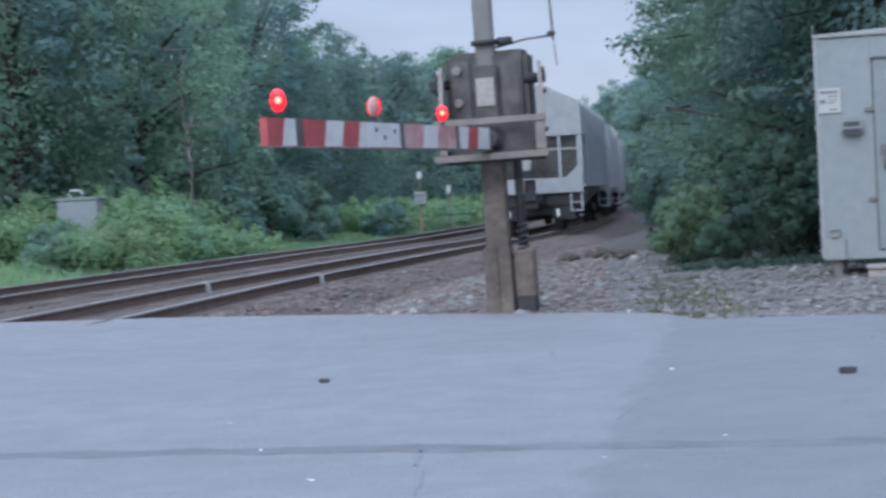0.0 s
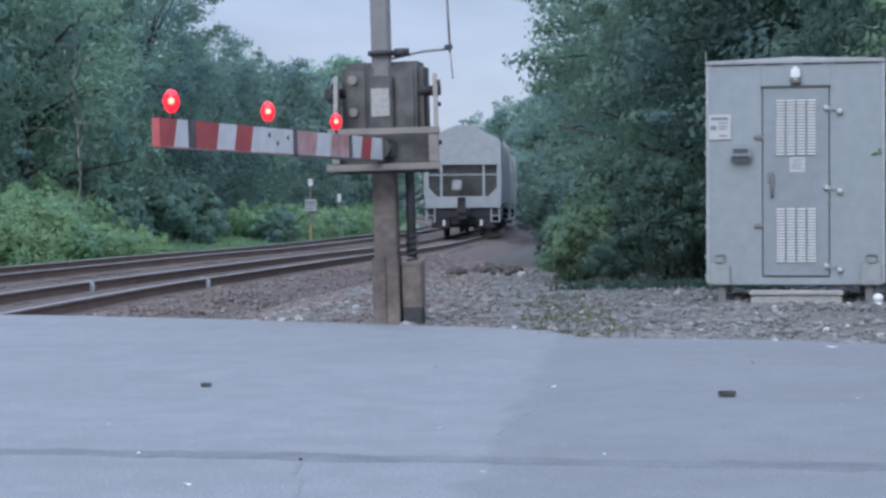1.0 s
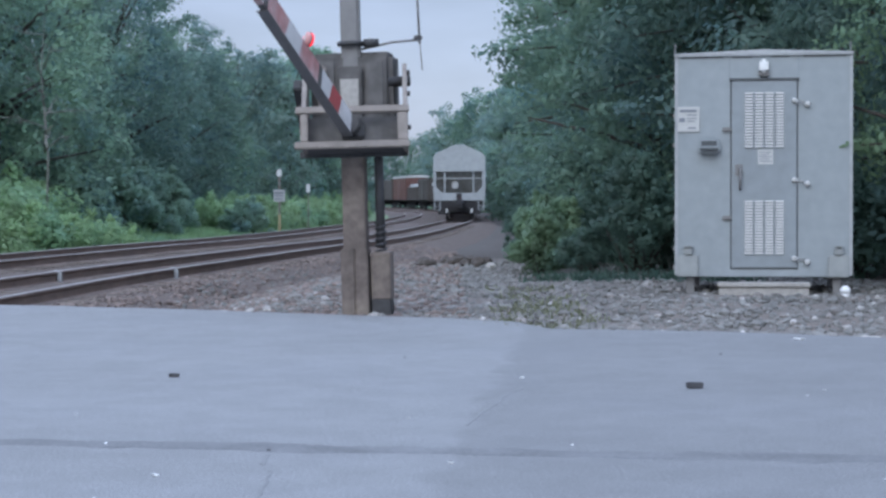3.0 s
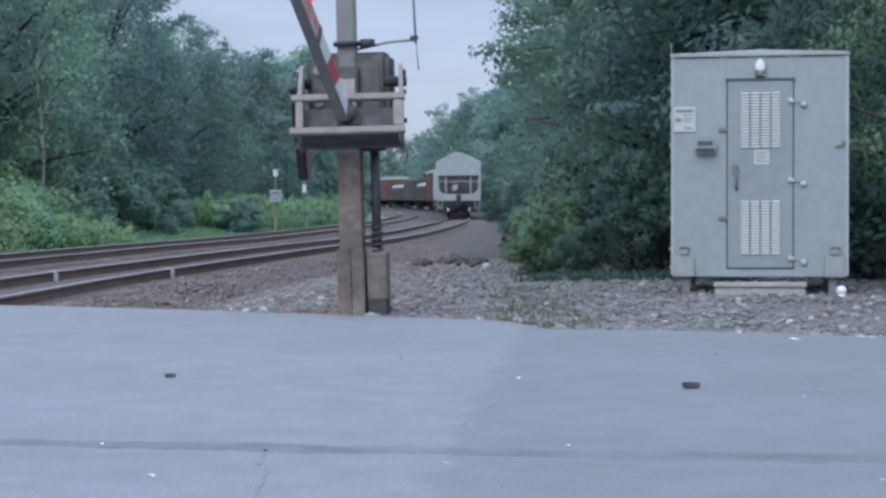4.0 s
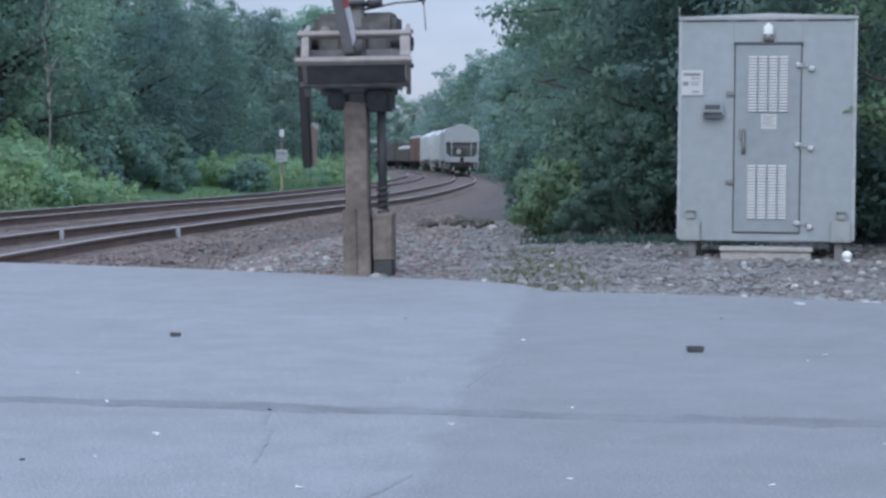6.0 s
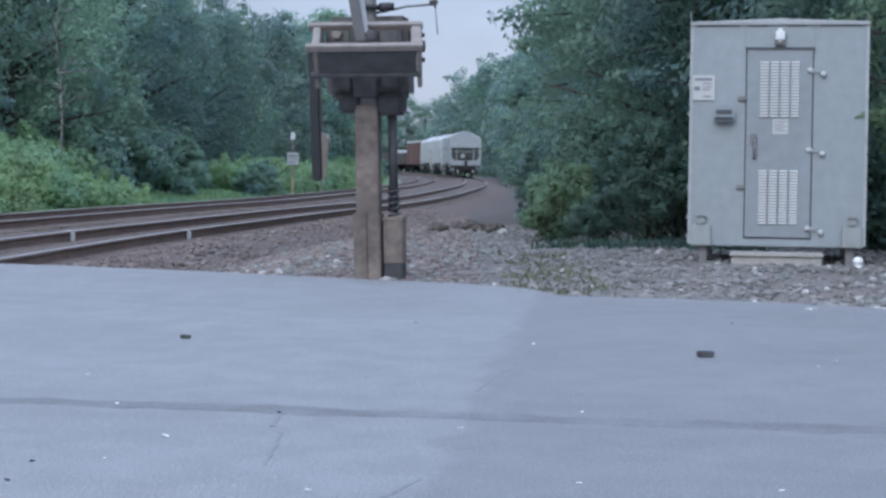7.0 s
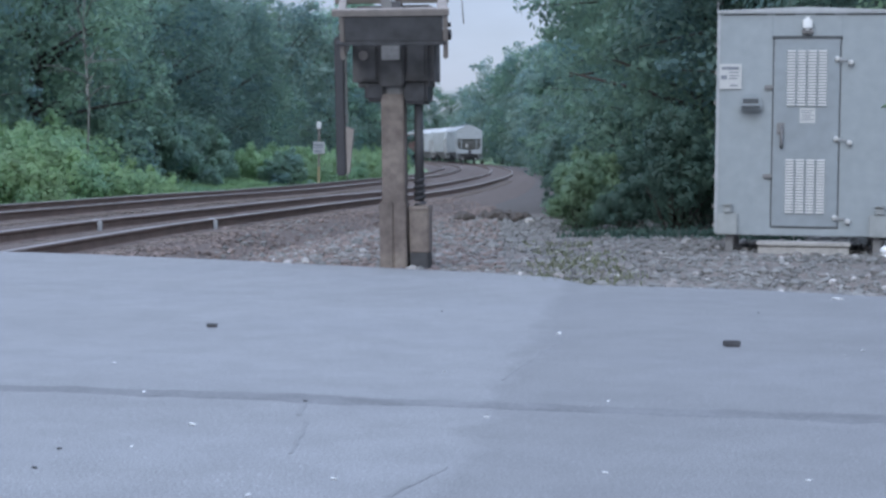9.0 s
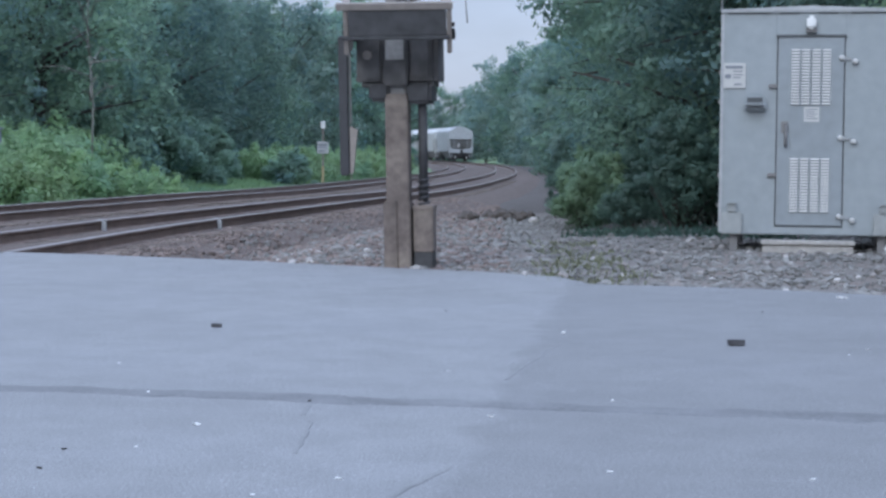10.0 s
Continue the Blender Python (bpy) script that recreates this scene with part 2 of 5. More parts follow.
def boxes(*specs, bevel=0.0):
    """A bmesh of boxes (x0, x1, y0, y1, z0, z1)."""
    bm = bmesh.new()
    for x0, x1, y0, y1, z0, z1 in specs:
        m = Matrix.Translation(((x0 + x1) / 2, (y0 + y1) / 2, (z0 + z1) / 2)) @ Matrix.Diagonal((x1 - x0, y1 - y0, z1 - z0, 1))
        bmesh.ops.create_cube(bm, size=1, matrix=m)
    if bevel:
        bmesh.ops.bevel(bm, geom=bm.edges[:], offset=bevel, segments=2, affect="EDGES", clamp_overlap=True)
    return bm


def tube(points, radius, sides=10, cap=True, bm=None):
    """A round bar through points; radius is one number or one for each point."""
    bm = bm or bmesh.new()
    pts = [Vector(p) for p in points]
    radii = radius if isinstance(radius, (list, tuple)) else [radius] * len(pts)
    rings = []
    for i, p in enumerate(pts):
        d = (pts[min(i + 1, len(pts) - 1)] - pts[max(i - 1, 0)]).normalized()
        a = d.cross(Vector((0, 0, 1)) if abs(d.z) < 0.9 else Vector((1, 0, 0))).normalized()
        b = d.cross(a)
        rings.append([bm.verts.new(p + radii[i] * (a * math.cos(k * math.tau / sides) + b * math.sin(k * math.tau / sides))) for k in range(sides)])
    for r, s in zip(rings, rings[1:]):
        for k in range(sides):
            bm.faces.new((r[k], r[(k + 1) % sides], s[(k + 1) % sides], s[k])).smooth = True
    if cap:
        bm.faces.new(rings[0][::-1])
        bm.faces.new(rings[-1])
    bmesh.ops.recalc_face_normals(bm, faces=bm.faces[:])
    return bm


def prism(outline, y0, y1, bevel=0.0):
    """A bmesh from an x-z outline, pulled from y0 to y1."""
    bm = bmesh.new()
    f = bm.faces.new([bm.verts.new((x, y0, z)) for x, z in outline])
    got = bmesh.ops.extrude_face_region(bm, geom=[f])
    bmesh.ops.translate(bm, verts=[v for v in got["geom"] if isinstance(v, bmesh.types.BMVert)], vec=(0, y1 - y0, 0))
    bmesh.ops.recalc_face_normals(bm, faces=bm.faces[:])
    if bevel:
        bmesh.ops.bevel(bm, geom=bm.edges[:], offset=bevel, segments=2, affect="EDGES", clamp_overlap=True)
    return bm


# ---- the plan: the line of the tracks, the lie of the land ----
LINE = np.array([(-7.6, -60), (-7.1, -20), (-6.55, 5), (-5.80, 20.5), (-5.35, 27), (-4.85, 31), (-3.3, 43), (-2.25, 50), (-0.95, 68), (0.38, 100), (1.02, 127),
                 (1.04, 162), (0.02, 189), (-1.35, 207), (-3.85, 234), (-7.9, 262), (-14, 292), (-23, 330), (-40, 380), (-68, 440), (-110, 510), (-170, 590)])
SPACING = 4.1


def smooth_line(pts, step=1.0):
    out = []
    p = np.vstack([2 * pts[0] - pts[1], pts, 2 * pts[-1] - pts[-2]])
    for i in range(1, len(p) - 2):
        n = max(2, int(np.linalg.norm(p[i + 1] - p[i]) / step))
        for k in range(n):
            u = k / n
            out.append(0.5 * (2 * p[i] + (p[i + 1] - p[i - 1]) * u + (2 * p[i - 1] - 5 * p[i] + 4 * p[i + 1] - p[i + 2]) * u * u + (3 * p[i] - p[i - 1] - 3 * p[i + 1] + p[i + 2]) * u ** 3))
    out = np.array(out + [p[-2]])
    for _ in range(12):                      # even out the bends
        out[1:-1] = 0.25 * out[:-2] + 0.5 * out[1:-1] + 0.25 * out[2:]
    return out


PATH = smooth_line(LINE)
RUN = np.concatenate([[0], np.cumsum(np.linalg.norm(np.diff(PATH, axis=0), axis=1))])


def on_line(s, side=0.0):
    """Place and heading (x, y, angle from +y to the left) at s metres along the line, side metres to its right."""
    x, y = np.interp(s, RUN, PATH[:, 0]), np.interp(s, RUN, PATH[:, 1])
    dx = np.interp(s + 1, RUN, PATH[:, 0]) - np.interp(s - 1, RUN, PATH[:, 0])
    dy = np.interp(s + 1, RUN, PATH[:, 1]) - np.interp(s - 1, RUN, PATH[:, 1])
    k = math.hypot(dx, dy)
    return x + side * dy / k, y - side * dx / k, math.atan2(-dx, dy)


def run_at(y):
    return float(np.interp(y, PATH[:, 1], RUN))


def line_x(y):
    return float(np.interp(y, PATH[:, 1], PATH[:, 0]))


def rail_z(y):
    return float(np.interp(y, [45, 75, 110, 160, 240], [0.0, -0.10, -0.24, -0.32, -0.25]))


def ground_z(x, y):
    off = x - line_x(y)
    z = rail_z(y) - 0.40
    if off > 2.2:                            # the gravel yard beside the line
        k = min(1, (off - 2.2) / 1.8)
        yard = -0.045 + 0.105 * min(1, max(0, (x - 1.0) / 1.5)) * min(1, max(0, (y - 15.2) / 2.5)) - 0.08 * min(1, max(0, (y - 24) / 12))
        z = z * (1 - k) + (yard if y < 60 else z) * k
    if off > 16:
        z = min(z, rail_z(y))
    if off < -6.6:
        z += 0.12 * min(3, -6.6 - off)
    return z


def surface_z(x, y):
    """The ground with the ballast bed on it."""
    off = abs(x - line_x(y))
    return max(ground_z(x, y), rail_z(y) + float(np.interp(off, [0, 0.6, 1.75, 2.6, 9], [-0.16, -0.165, -0.20, -0.52, -3])))


# ---- ground, road, tracks ----


def ground_sheet():
    xs = np.unique(np.concatenate([np.linspace(-3000, -60, 12), np.linspace(-60, -14, 24), np.linspace(-14, 14, 113), np.linspace(14, 60, 24), np.linspace(60, 3000, 12)]))
    ys = np.unique(np.concatenate([np.linspace(-600, 0, 8), np.linspace(0, 60, 121), np.linspace(60, 260, 81), np.linspace(260, 700, 23), np.linspace(700, 4500, 10)]))
    verts = [(x, y, ground_z(x, y) + (0.02 * noise.noise((x * 1.3, y * 1.3, 0)) if 13 < y < 80 else 0)) for y in ys for x in xs]
    nx = len(xs)
    faces, mats = [], []
    for j in range(len(ys) - 1):
        for i in range(nx - 1):
            faces.append((j * nx + i, j * nx + i + 1, (j + 1) * nx + i + 1, (j + 1) * nx + i))
            off, y = (xs[i] + xs[i + 1]) / 2 - line_x(ys[j]), ys[j]
            # YARD behind the cabinet paints the trees' shade onto the gravel
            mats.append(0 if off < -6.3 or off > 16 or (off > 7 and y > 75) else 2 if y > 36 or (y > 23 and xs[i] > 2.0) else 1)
    me = bpy.data.meshes.new("ground")
    me.from_pydata(verts, [], faces)
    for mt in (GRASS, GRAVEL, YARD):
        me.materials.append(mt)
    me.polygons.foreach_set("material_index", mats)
    me.polygons.foreach_set("use_smooth", [True] * len(faces))
    return tagged(new("ground", me), "rough grass and brown gravel on level ground", "ground", kind="structure")


def slab(name, outline, top, thick, mat, label):
    bm = bmesh.new()
    f = bm.faces.new([bm.verts.new((x, y, top)) for x, y in outline])
    if f.normal.z < 0:
        bmesh.ops.reverse_faces(bm, faces=[f])
    got = bmesh.ops.extrude_face_region(bm, geom=[f])
    bmesh.ops.translate(bm, verts=[v for v in got["geom"] if isinstance(v, bmesh.types.BMVert)], vec=(0, 0, -thick))
    bmesh.ops.recalc_face_normals(bm, faces=bm.faces[:])
    return tagged(new(name, mesh_of(name, bm, mat)), label, name, kind="structure")


def ragged(points, step=0.25, amount=0.05):
    out = []
    for (x0, y0), (x1, y1) in zip(points, points[1:]):
        n = max(1, int(math.hypot(x1 - x0, y1 - y0) / step))
        for k in range(n):
            x, y = x0 + (x1 - x0) * k / n, y0 + (y1 - y0) * k / n
            a = amount * noise.noise((x * 2.1, y * 2.1, 3)) + 0.5 * amount * noise.noise((x * 7, y * 7, 5))
            out.append((x + a * 0.5, y + a))
    return out + [points[-1]]


SEAM = ragged([(0.62, 16.0), (0.48, 13.0), (0.20, 9.8), (-0.05, 7.4), (-0.2, 5.6), (-0.6, 0.0), (-0.9, -8)], 0.3, 0.06)
ground_sheet()
FAR_EDGE = ragged([(-60, 29.0), (-12, 20.6), (-4.62, 18.83), (-2.73, 18.05), (-0.98, 17.0), (0.0, 16.55), (0.62, 16.0)])
slab("road", FAR_EDGE + SEAM[1:] + [(-60, -8)], 0.0, 0.5, ASPHALT, "pale worn asphalt road with fine cracks")
slab("pavement", SEAM[::-1] + ragged([(0.62, 16.0), (0.83, 15.15), (2.16, 14.82), (3.44, 14.05), (8.0, 12.6), (60, 6)])[1:] + [(60, -8)], 0.0, 0.5, ASPHALT, "darker patched asphalt apron beside the road")


def filler(points, width, name, label, mat, rag):
    """A thin uneven ribbon of crack filler laid on the asphalt."""
    bm = bmesh.new()
    pts = ragged(points, 0.06, rag)
    rows = []
    for i, (x, y) in enumerate(pts):
        x2, y2 = pts[min(i + 1, len(pts) - 1)]
        x1, y1 = pts[max(i - 1, 0)]
        k = math.hypot(x2 - x1, y2 - y1)
        ws = [width * (0.75 + 1.1 * abs(noise.noise((x * 2.3, y * 2.3, 9 + sgn * 5))) + 0.7 * abs(noise.noise((x * 11, y * 11, sgn * 3)))) for sgn in (-1, 1)]
        rows.append([bm.verts.new((x - o * (y2 - y1) / k, y + o * (x2 - x1) / k, z)) for o, z in ((-ws[0], -0.003), (-0.6 * ws[0], 0.0025), (0.6 * ws[1], 0.0025), (ws[1], -0.003))])
    for r, s in zip(rows, rows[1:]):
        for j in range(3):
            bm.faces.new((r[j], s[j], s[j + 1], r[j + 1]))
    bmesh.ops.recalc_face_normals(bm, faces=bm.faces[:])
    tagged(new(name, mesh_of(name, bm, mat)), label, "road joint", kind="structure")


filler([(-9, 8.65), (-4, 8.35), (-2.0, 8.18), (0.2, 7.78), (1.84, 7.55), (5, 7.1), (9, 6.7)], 0.135, "trim", "long dark tar-filled joint across the asphalt", TAR, 0.06)
for pts, w in (([(-0.785, 7.9), (-0.775, 7.65), (-0.77, 7.45)], 0.012), ([(-0.745, 7.25), (-0.735, 7.0), (-0.71, 6.75), (-0.70, 6.5)], 0.009), ([(0.42, 10.4), (0.3, 9.9), (0.17, 9.2), (0.08, 8.7)], 0.011), ([(-0.12, 6.3), (-0.3, 5.7), (-0.36, 5.2)], 0.011)):
    filler(pts, w, "trim", "thin dark crack in the asphalt", CRACK, 0.09)


def bed(side, name):
    """The raised ballast under one track."""
    bm = bmesh.new()
    prof = [(-2.6, -0.52), (-1.75, -0.20), (-0.6, -0.165), (0, -0.16), (0.6, -0.165), (1.75, -0.20), (2.6, -0.52)]
    rows = []
    s = run_at(14.0)
    while s < RUN[-1] - 2:
        x, y, a = on_line(s, side)
        rows.append([bm.verts.new((x + u * math.cos(a), y + u * math.sin(a), rail_z(y) + w + 0.03 * noise.noise((x + u, y * 0.8, side)))) for u, w in prof])
        s += 0.8 if y < 100 else 3
    for r, q in zip(rows, rows[1:]):
        for k in range(len(prof) - 1):
            bm.faces.new((r[k], r[k + 1], q[k + 1], q[k])).smooth = True
    bmesh.ops.recalc_face_normals(bm, faces=bm.faces[:])
    return tagged(new(name, mesh_of(name, bm, BALLAST)), "brown rust-stained stone ballast under the track", "ballast", kind="structure")


def track(side, label):
    """Two rails swept along the line, on ties."""
    tr = thing("railway_track", Matrix.Identity(4), label, "track", "railway tracks")
    prof = [(-0.07, -0.172), (-0.012, -0.15), (-0.012, -0.045), (-0.036, -0.035), (-0.036, -0.008), (-0.026, 0.0), (0.026, 0.0), (0.036, -0.008), (0.036, -0.035), (0.012, -0.045), (0.012, -0.15), (0.07, -0.172)]
    for gauge in (-0.7535, 0.7535):
        bm = bmesh.new()
        rows = []
        s = run_at(18.2)
        while s < RUN[-1] - 2:
            x, y, a = on_line(s, side + gauge)
            rows.append([bm.verts.new((x + u * math.cos(a), y + u * math.sin(a), rail_z(y) + w)) for u, w in prof])
            s += 1.0 if y < 120 else 3
        for r, q in zip(rows, rows[1:]):
            for k in range(len(prof) - 1):
                f = bm.faces.new((r[k], r[k + 1], q[k + 1], q[k]))
                f.material_index = 1 if k in (4, 5, 6) else 0
        bmesh.ops.recalc_face_normals(bm, faces=bm.faces[:])
        part("rail", bm, [RAIL, RAIL_TOP], tr, "rusty steel rail with a worn head")
    tie = mesh_of("tie", boxes((-1.3, 1.3, -0.115, 0.115, -0.33, -0.168), bevel=0.012), TIE)
    s = run_at(19.5)
    for _ in range(140):
        x, y, a = on_line(s, side)
        part("tie", tie, None, tr, at=Matrix.Translation((x, y, rail_z(y))) @ Matrix.Rotation(a + random.uniform(-0.02, 0.02), 4, "Z"))
        s += 0.52
    return tr


bed(0.0, "ballast_near")
bed(-SPACING, "ballast_far")
near_track = track(0.0, "near curved railway track with rusty rails on wooden ties")
far_track = track(-SPACING, "far curved railway track with rusty rails beside the grass")


def joint_bond(u, y, m):
    """Whitish insulated joint clamp on a rail."""
    x, yy, a = on_line(run_at(y), u)
    bm = boxes((-0.04, 0.04, -0.04, 0.04, -0.03, 0.008), (-0.09, -0.03, -0.04, 0.04, -0.17, -0.02), (0.03, 0.09, -0.04, 0.04, -0.17, -0.02), bevel=0.006)
    part("joint_clamp", bm, m, near_track, "whitish joint clamp on the rail", at=Matrix.Translation((x, yy, rail_z(yy))) @ Matrix.Rotation(a, 4, "Z"))


joint_bond(-0.7535, 27.6, SIGN)
joint_bond(0.7535, 28.8, SIGN)

# ---- vegetation ----


def foliage(name, clumps, sprays, count, size, mat, seed):
    """One mesh of leaves gathered in clumps (x, y, z, rx, ry, rz), with loose leafy sprays past the outline; leaves of a clump shade together."""
    rng = np.random.default_rng(seed)
    b = np.array(clumps, float)
    area = b[:, 3] * b[:, 4] + b[:, 3] * b[:, 5] + b[:, 4] * b[:, 5]
    which = rng.choice(len(b), count, p=area / area.sum())
    d = rng.normal(size=(count, 3))
    d[:, 2] += 0.15
    d /= np.linalg.norm(d, axis=1)[:, None]
    c = b[which, :3] + d * b[which, 3:] * (1.2 * rng.random(count) ** 0.45)[:, None]
    if len(sprays):
        p = np.array(sprays, float)
        m = max(20, int(110 * (0.06 / size)))
        w2 = np.repeat(np.arange(len(p)), m)
        d2 = rng.normal(size=(len(w2), 3))
        d2 /= np.linalg.norm(d2, axis=1)[:, None]
        c = np.vstack([c, p[w2, :3] + d2 * p[w2, 3:] * rng.random(len(w2))[:, None] ** 0.5])
        d = np.vstack([d, d2])
    n = len(c)
    nrm = d + rng.normal(size=(n, 3)) * 0.30 + np.array([0, 0, 0.25])
    nrm /= np.linalg.norm(nrm, axis=1)[:, None]
    t = np.cross(nrm, rng.normal(size=(n, 3)))
    t /= np.linalg.norm(t, axis=1)[:, None]
    w = np.cross(nrm, t)
    s = size * rng.uniform(0.5, 1.4, n)[:, None]
    v = np.empty((n, 4, 3))
    v[:, 0], v[:, 1] = c - t * s, c - w * s * 0.5 - nrm * s * 0.12
    v[:, 2], v[:, 3] = c + t * s, c + w * s * 0.5 - nrm * s * 0.12
    me = leaf_mesh(name, v.reshape(-1, 3), mat)
    soft = np.repeat(d * 0.55 + nrm * 0.5, 4, axis=0)
    soft /= np.linalg.norm(soft, axis=1)[:, None]
    me.polygons.foreach_set("use_smooth", [True] * len(me.polygons))
    me.normals_split_custom_set_from_vertices(soft.tolist())
    return me


def tri_mesh(name, v, tris, mat):
    me = bpy.data.meshes.new(name)
    me.vertices.add(len(v))
    me.vertices.foreach_set("co", np.ascontiguousarray(v, dtype=np.float32).ravel())
    me.loops.add(len(tris) * 3)
    me.loops.foreach_set("vertex_index", tris.ravel())
    me.polygons.add(len(tris))
    me.polygons.foreach_set("loop_start", np.arange(len(tris)) * 3)
    me.update(calc_edges=True)
    me.materials.append(mat)
    return me


def leaf_mesh(name, v, mat):
    q = np.arange(len(v) // 4) * 4
    return tri_mesh(name, v, np.stack([np.stack([q, q + 1, q + 2], 1), np.stack([q, q + 2, q + 3], 1)], 1).reshape(-1, 3), mat)


def tree_parts(height, spread, low, mat, leaf, count, seed, n=48, drape=0.0):
    """Trunk mesh with limbs, and a crown mesh, for a tree whose leaves start low metres above its foot; drape: how far its lower boughs hang in curtains."""
    rng = random.Random(seed)
    bm = tube([(0, 0, -0.2), (0.1, 0.05, height * 0.3), (-0.1, 0.1, height * 0.6), (0.05, 0, height * 0.92)], [height * 0.022, height * 0.017, height * 0.011, 0.03], 9)
    clumps, sprays = [], []
    for i in range(n):
        k = (i + 0.5) / n
        z = low + (height - low) * k
        reach = spread * (0.55 + 0.75 * math.sin(math.pi * min(1, 0.18 + k * 0.8))) * rng.uniform(0.62, 1.0)
        a = i * 2.4 + rng.uniform(-0.5, 0.5)
        x, y = reach * 0.86 * math.cos(a), reach * 0.86 * math.sin(a)
        rad = spread * (0.12 + 0.24 * rng.random() ** 1.6) * (0.8 if k > 0.85 else 1)
        tall = rng.uniform(0.55, 0.8) + drape * rng.uniform(0.3, 1.3) * max(0, 1 - k * 1.3)
        clumps.append((x, y, z, rad, rad * rng.uniform(0.8, 1.2), rad * tall))
        if i % 3 == 0:
            tube([(0, 0, z * 0.7), (x * 0.5, y * 0.5, z * 0.88), (x * 0.95, y * 0.95, z)], [height * 0.007, height * 0.005, 0.015], 5, bm=bm)
        if i % 2 == 0:
            out = 1.0 + 1.1 * rad / max(reach, 0.5)
            q = spread * rng.uniform(0.07, 0.14)
            tip = (x * out, y * out, z + rad * rng.uniform(-0.5, 0.5))
            sprays.append((*tip, q * 1.3, q * 1.3, q * 0.7))
            tube([(x * 0.8, y * 0.8, z), tip], [0.02, 0.006], 4, bm=bm)
    for k in (0.16, 0.38, 0.6, 0.8):
        wide = spread * (0.55 + 0.75 * math.sin(math.pi * min(1, 0.18 + k * 0.8))) * 0.62
        clumps.append((0, 0, low + (height - low) * k, wide, wide, (height - low) * 0.15))
    return mesh_of("trunk", bm, BARK), foliage("crown", clumps, sprays, count, leaf, mat, seed)


def plant(name, meshes, m, label, category, group):
    ob = thing(name, m, label, category, group)
    part("trunk", meshes[0], None, ob)
    part("crown", meshes[1], None, ob)
    return ob


def put(x, y, turn=0.0, size=1.0):
    return Matrix.Translation((x, y, ground_z(x, y))) @ Matrix.Rotation(turn, 4, "Z") @ Matrix.Scale(size, 4)


def grove(name, meshes, places, label, group):
    for k, (x, y, size) in enumerate(places):
        ob = plant(name, meshes[k % len(meshes)], Matrix.Identity(4), label, "tree", group)
        ob.matrix_basis = put(x, y, k * 1.9, size)


def bush_parts(width, height, mat, leaf, count, seed, n=26):
    """Stems and foliage of a bush whose leaves reach down to the ground."""
    rng = random.Random(seed)
    clumps, sprays = [(0, 0, height * 0.3, width * 0.34, width * 0.34, height * 0.42)], []
    for i in range(n):
        a, r = i * 2.4 + rng.uniform(-0.4, 0.4), width * 0.5 * math.sqrt((i + 0.5) / n) * rng.uniform(0.85, 1.1)
        h = height * (1 - 0.85 * (r / (width * 0.55)) ** 2) * rng.uniform(0.6, 0.95)
        rad = width * rng.uniform(0.09, 0.17)
        clumps.append((r * math.cos(a), r * math.sin(a), max(rad * 0.4, h - rad * 0.5), rad, rad, rad * rng.uniform(0.6, 1.1)))
        if i % 2:
            sprays.append((r * 1.08 * math.cos(a), r * 1.08 * math.sin(a), h + rad * 0.55, rad * 0.5, rad * 0.5, rad * 0.5))
    bm = bmesh.new()
    for x, y, z, *_ in clumps[1::2]:
        tube([(x * 0.2, y * 0.2, -0.1), (x * 0.6, y * 0.6, z * 0.6), (x, y, z)], [0.03, 0.02, 0.008], 5, bm=bm)
    return mesh_of("stem", bm, BARK), foliage("foliage", clumps, sprays, count, leaf, mat, seed)


def shrub(meshes, m, label, group):
    ob = thing("bush", m, label, "bush", group)
    part("stem", meshes[0], None, ob)
    part("foliage", meshes[1], None, ob)


def bare_tree(x, y, height, seed):
    """A dead sapling: a thin stem with bare pale branches and twigs."""
    rng = random.Random(seed)
    ob = thing("bare_tree", put(x, y), "thin dead sapling with bare pale grey twigs", "tree")
    bm = tube([(0, 0, -0.2), (0.08, 0, height * 0.4), (-0.1, 0.05, height * 0.75), (0.02, 0, height)], [0.03, 0.025, 0.016, 0.006], 6)
    part("trunk", bm, DEAD_WOOD, ob)
    for k in range(13):
        z, a = height * rng.uniform(0.3, 0.95), rng.uniform(0, math.tau)
        r = height * rng.uniform(0.10, 0.26)
        tip = Vector((r * math.cos(a), r * math.sin(a), z + r * rng.uniform(-0.15, 0.7)))
        root = Vector((0, 0, z))
        bm = tube([root, root.lerp(tip, 0.55) + Vector((0, 0, rng.uniform(-0.1, 0.15))), tip], [0.022, 0.014, 0.005], 5)
        for j in range(3):
            p = root.lerp(tip, rng.uniform(0.4, 0.9))
            tube([p, p + Vector((rng.uniform(-0.35, 0.35), rng.uniform(-0.35, 0.35), rng.uniform(-0.3, 0.35)))], [0.010, 0.003], 4, bm=bm)
        part("branch", bm, DEAD_WOOD, ob)


TALL = [tree_parts(11.5, 3.6, 0.3, LEAF_TALL, 0.105, 27000, 11, 90, 1.0), tree_parts(11, 3.4, 0.2, LEAF_MID, 0.10, 27000, 12, 90, 1.3), tree_parts(12, 3.5, 0.4, LEAF_TALL, 0.105, 27000, 13, 80, 0.7)]
TALL_SHADE = [tree_parts(11.5, 3.5, 0.2, LEAF_MID, 0.10, 26000, 14, 90, 1.2), tree_parts(11, 3.4, 0.2, LEAF_DARK, 0.10, 26000, 15, 80, 0.6)]
